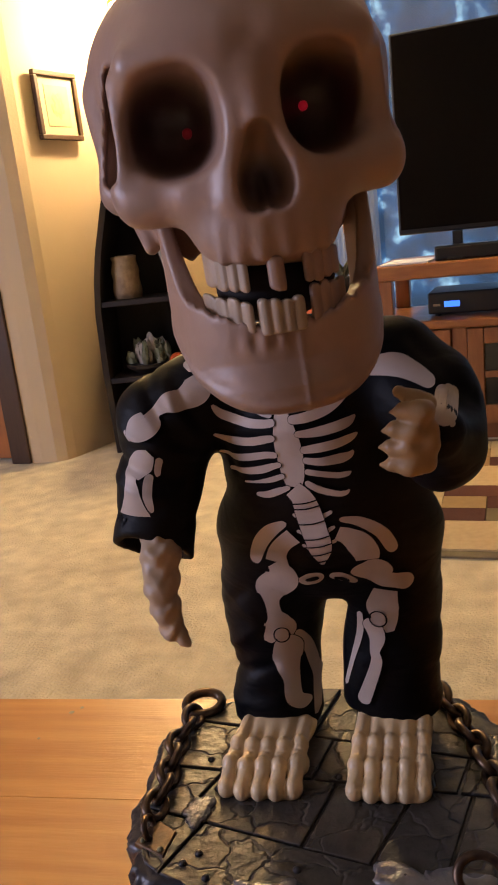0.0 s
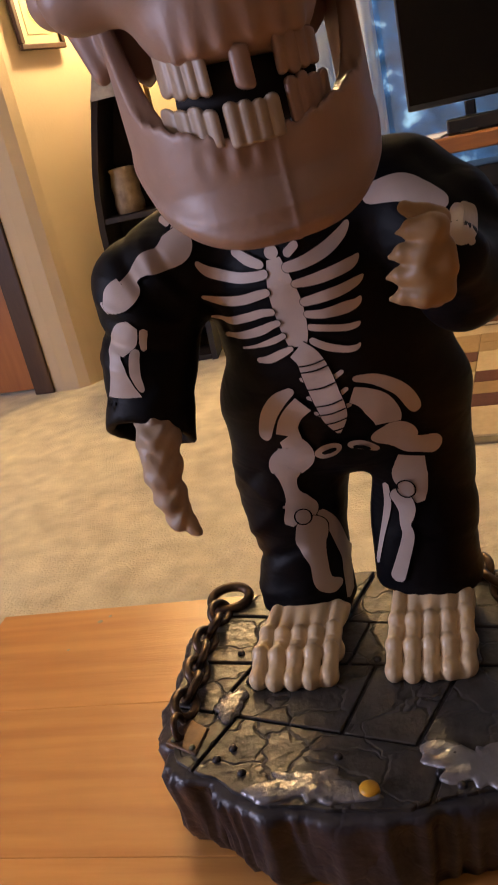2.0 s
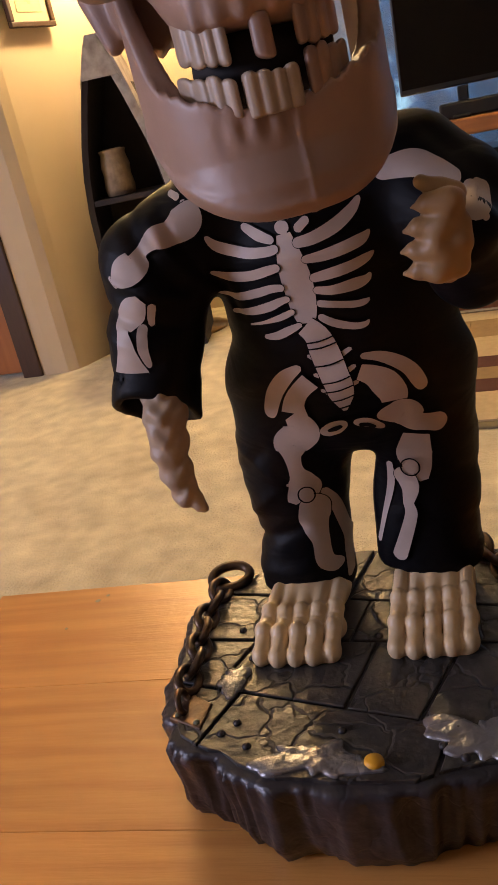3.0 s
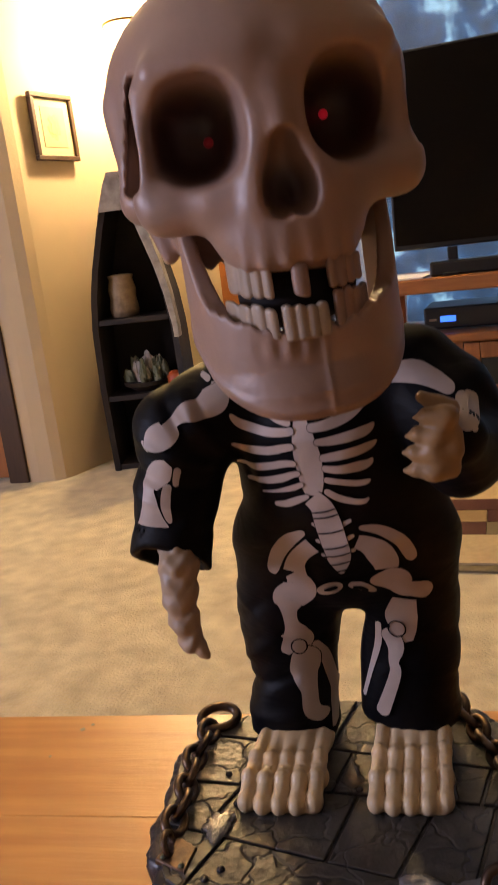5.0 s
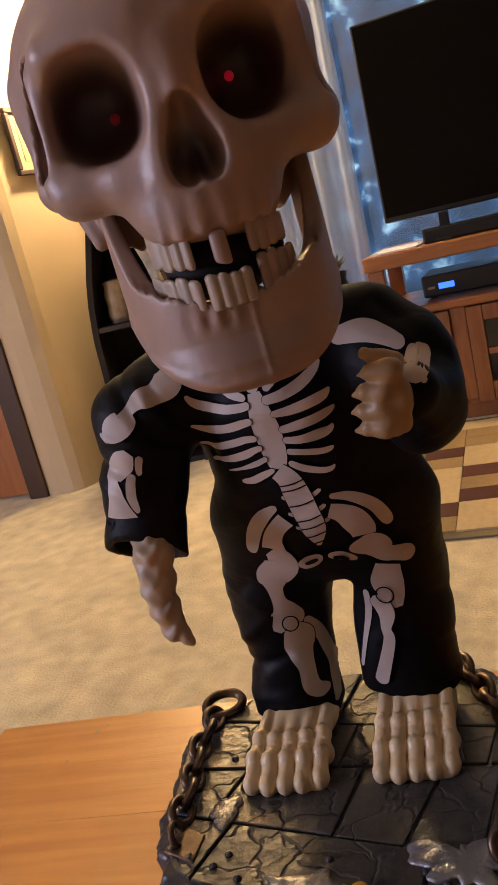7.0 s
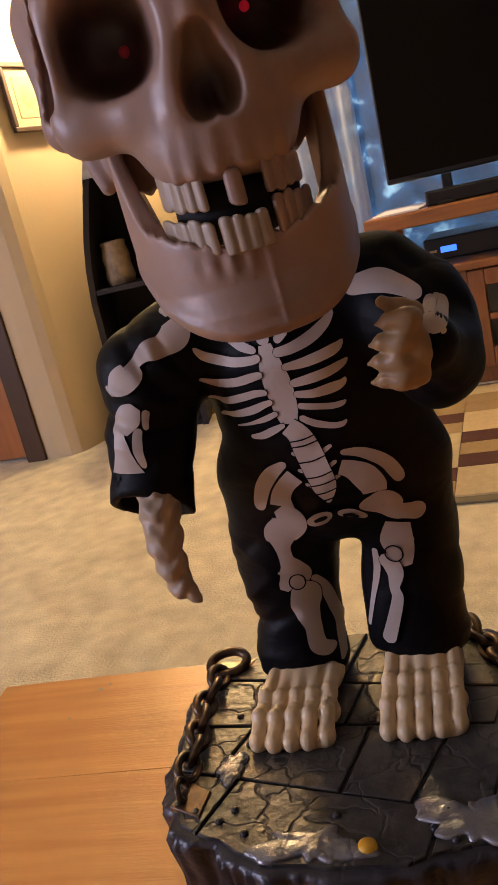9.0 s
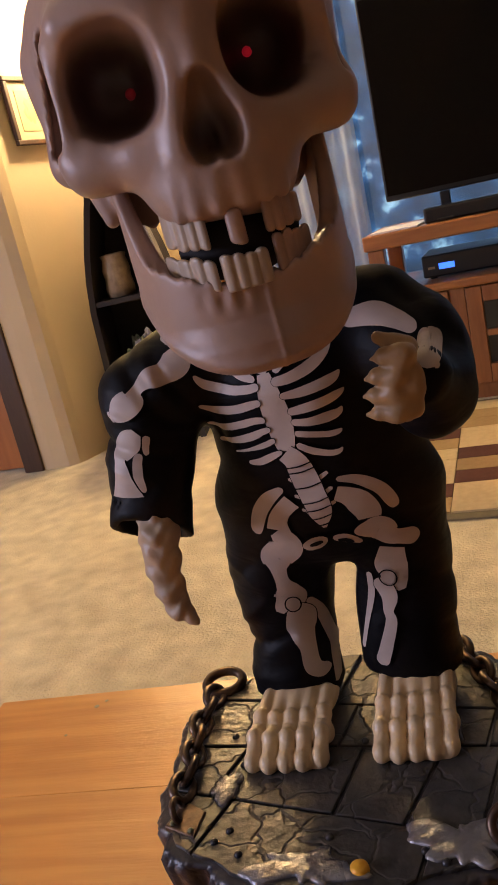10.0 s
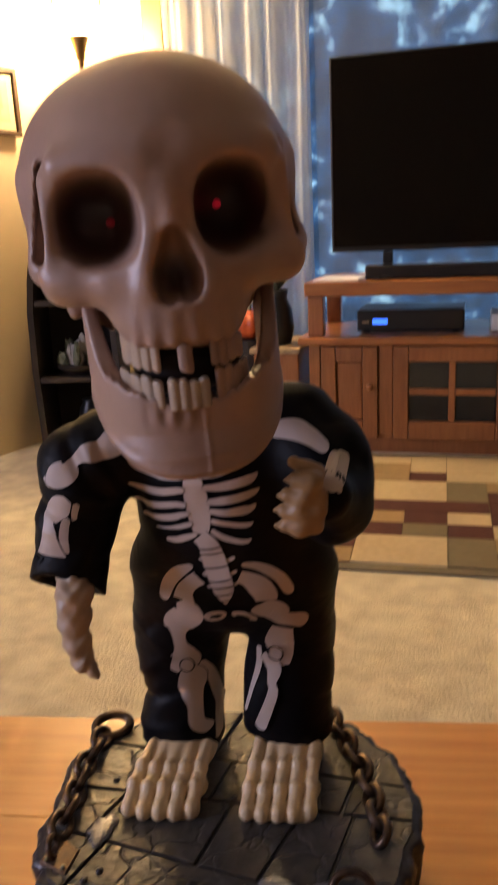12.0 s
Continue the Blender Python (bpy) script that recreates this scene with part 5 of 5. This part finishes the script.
def display_base():
    b = empty("display_base", (BC[0], BC[1], TZ))
    tagged(b, "round dark grey stone-look base with slabs, chains and a button", "display base")
    inv = Matrix.Translation((-BC[0], -BC[1], -TZ))
    bm = bmesh.new()
    n, rows = 420, []
    prof = [(-0.0085, TZ + 0.0005), (-0.0055, TZ + 0.003), (-0.0020, 0.462), (-0.0015, 0.474), (0.0, 0.486), (0.0008, 0.4935), (-0.0005, 0.4970), (-0.003, BT)]
    for g, z in prof:
        ring = []
        for i in range(n):
            a = 2 * math.pi * i / n
            u = (z - TZ) / (BT - TZ)
            rib = noise.noise((math.cos(a) * 11, math.sin(a) * 11, z * 10)) * 0.0034 + abs(noise.noise((math.cos(a) * 15, math.sin(a) * 15, z * 9 + 5))) * 0.0090
            x, y = outline(a, g - rib * (0.25 if u > 0.9 else 1.0) * (0.4 if u < 0.05 else 1))
            ring.append(bm.verts.new((x - BC[0], y - BC[1], z - TZ + (0.0012 * noise.noise((x * 90, y * 90, 1)) if 0.05 < u < 1 else 0))))
        rows.append(ring)
    for p, q in zip(rows, rows[1:]):
        for i in range(n):
            bm.faces.new((p[i], p[(i + 1) % n], q[(i + 1) % n], q[i]))
    bm.faces.new(rows[-1])
    bm.faces.new(rows[0][::-1])
    part("rock_body", bm, STONE, b, smooth=True)

    # slabs: the outline cut along a few lines
    poly = [Vector(outline(2 * math.pi * i / 90, -0.006)) for i in range(90)]

    def split(pl, o, d, gap=0.0010):
        nrm = Vector((-d[1], d[0])).normalized()
        o = Vector(o)
        out = []
        for s in (1, -1):
            res = []
            for p, q in zip(pl, pl[1:] + pl[:1]):
                a, c = s * (p - o).dot(nrm) - gap, s * (q - o).dot(nrm) - gap
                if a >= 0:
                    res.append(p)
                if (a >= 0) != (c >= 0):
                    res.append(p + (q - p) * (a / (a - c)))
            if len(res) > 2:
                out.append(res)
        return out
    cells = [poly]
    for o, d in (((0.028, 0.3620), (1, -0.18)), ((0.028, 0.412), (1, -0.02)), ((0.03, 0.447), (1, -0.10))):
        cells = [c for pl in cells for c in split(pl, o, d)]
    final = []
    for pl in cells:
        cy = sum(p.y for p in pl) / len(pl)
        xs = (-0.046, 0.064) if cy < 0.36 else (-0.045, 0.0235, 0.0625, 0.095) if cy < 0.41 else (-0.030, 0.020, 0.060, 0.098) if cy < 0.447 else (-0.010, 0.016, 0.070)
        todo = [pl]
        for k, x in enumerate(xs):
            todo = [c for t in todo for c in split(t, (x, cy), (0.22 if k % 2 else 0.35, 1))]
        final += todo
    rnd = random.Random(2)
    for pl in final:
        area = 0.5 * abs(sum(p.x * q.y - q.x * p.y for p, q in zip(pl, pl[1:] + pl[:1])))
        if area < 2.5e-5:
            continue
        h = 0.0012 + rnd.uniform(0, 0.0010)
        pts = [(p.x - BC[0], p.y - BC[1]) for p in pl]
        part("slab", prism(pts, BT - TZ - 0.0015, BT - TZ + h, 0.0006), STONETOP, b)

    def puddle(cx, cy, r, seed, h=0.0034, ragged=1.0):
        bm = bmesh.new()
        rr = random.Random(seed)
        ph = [rr.uniform(0, 6.28) for _ in range(5)]
        m, rings = 64, []
        for t, z in ((1.0, 0.0018), (0.985, 0.0028), (0.93, h), (0.6, h + 0.0004), (0.25, h + 0.0006)):
            ring = []
            for i in range(m):
                a = 2 * math.pi * i / m
                k = 1 + ragged * (0.28 * math.sin(2 * a + ph[0]) + 0.20 * math.sin(3 * a + ph[1]) + 0.17 * math.sin(5 * a + ph[2]) + 0.11 * math.sin(9 * a + ph[3]) + 0.06 * math.sin(14 * a + ph[4]))
                ring.append(bm.verts.new((cx - BC[0] + r[0] * k * t * math.cos(a), cy - BC[1] + r[1] * k * t * math.sin(a), BT - TZ + z)))
            rings.append(ring)
        for p, q in zip(rings, rings[1:]):
            for i in range(m):
                bm.faces.new((p[i], p[(i + 1) % m], q[(i + 1) % m], q[i]))
        bm.faces.new(rings[-1])
        part("puddle", bm, PUDDLE, b, "smooth shiny grey puddle", True)
    puddle(0.0105, 0.3315, (0.0200, 0.0110), 3)
    puddle(0.082, 0.348, (0.020, 0.0150), 8)
    puddle(-0.0395, 0.3805, (0.0085, 0.0100), 6, ragged=0.55)
    for x, y in ((-0.030, 0.352), (-0.036, 0.345), (-0.022, 0.338), (-0.045, 0.421), (-0.034, 0.398), (0.020, 0.349), (0.064, 0.342), (0.070, 0.352), (0.073, 0.336), (-0.028, 0.442), (0.030, 0.415)):
        part("rivet", blob((x - BC[0], y - BC[1], BT - TZ + 0.0022), (0.0021, 0.0021, 0.0018), seg=12), STONE, b, smooth=True)
    part("button", lathe([(0.0, 0.0095), (0.0030, 0.0093), (0.0041, 0.0083), (0.0044, 0.0065), (0.0044, 0.0)], (0.036 - BC[0], 0.331 - BC[1], BT - TZ - 0.004), 28), BUTTON, b, "round yellow push button", True)
    plate = [(-0.065, 0.354), (-0.047, 0.347), (-0.046, 0.364), (-0.060, 0.372)]
    part("anchor_plate", prism([(x - BC[0], y - BC[1]) for x, y in plate], BT - TZ, BT - TZ + 0.003, 0.0008), BRONZE, b, "small riveted metal plate")
    for x, y in ((-0.061, 0.3555), (-0.050, 0.351)):
        part("rivet", blob((x - BC[0], y - BC[1], BT - TZ + 0.0032), (0.0016, 0.0016, 0.0014), seg=10), GREEN, b)

    def chain(path, first, last):
        P = [Vector(p) for p in path]
        total = sum((q - p).length for p, q in zip(P, P[1:]))
        step = 0.0130
        n = int(total / step)
        for i in range(n + 1):
            s = i * step
            for p, q in zip(P, P[1:]):
                if s <= (q - p).length + 1e-6:
                    break
                s -= (q - p).length
            d = (q - p).normalized()
            c = p + d * s
            m = Matrix.Translation((c.x - BC[0], c.y - BC[1], BT - TZ + 0.0052)) @ Matrix.Rotation(math.atan2(d.y, d.x), 4, "Z") @ Matrix.Rotation(radians(48 if i % 2 else -42), 4, "X")
            part("chain_link", torus(bmesh.new(), m, 0.0085, 0.0057, 0.0025), BRONZE, b, smooth=True)
        for at, tilt, turn, a, w, r in (first, last):
            if a:
                m = Matrix.Translation((at[0] - BC[0], at[1] - BC[1], BT - TZ + at[2])) @ Matrix.Rotation(radians(turn), 4, "Z") @ Matrix.Rotation(radians(tilt), 4, "X")
                part("shackle", torus(bmesh.new(), m, a, w, r, 26), BRONZE, b, "bronze shackle ring", True)
    chain([(-0.067, 0.455), (-0.068, 0.425), (-0.063, 0.395), (-0.062, 0.370)], ((-0.0645, 0.469, 0.0058), 20, 22, 0.0116, 0.0082, 0.0030), ((-0.06, 0.362, 0.005), 70, 100, 0.006, 0.005, 0.0018))
    chain([(0.076, 0.505), (0.090, 0.478), (0.104, 0.445), (0.113, 0.415), (0.117, 0.385)], ((0, 0, 0), 0, 0, 0, 0, 0), ((0.103, 0.350, 0.0092), 52, 8, 0.0100, 0.0088, 0.0023))


display_base()
rug()
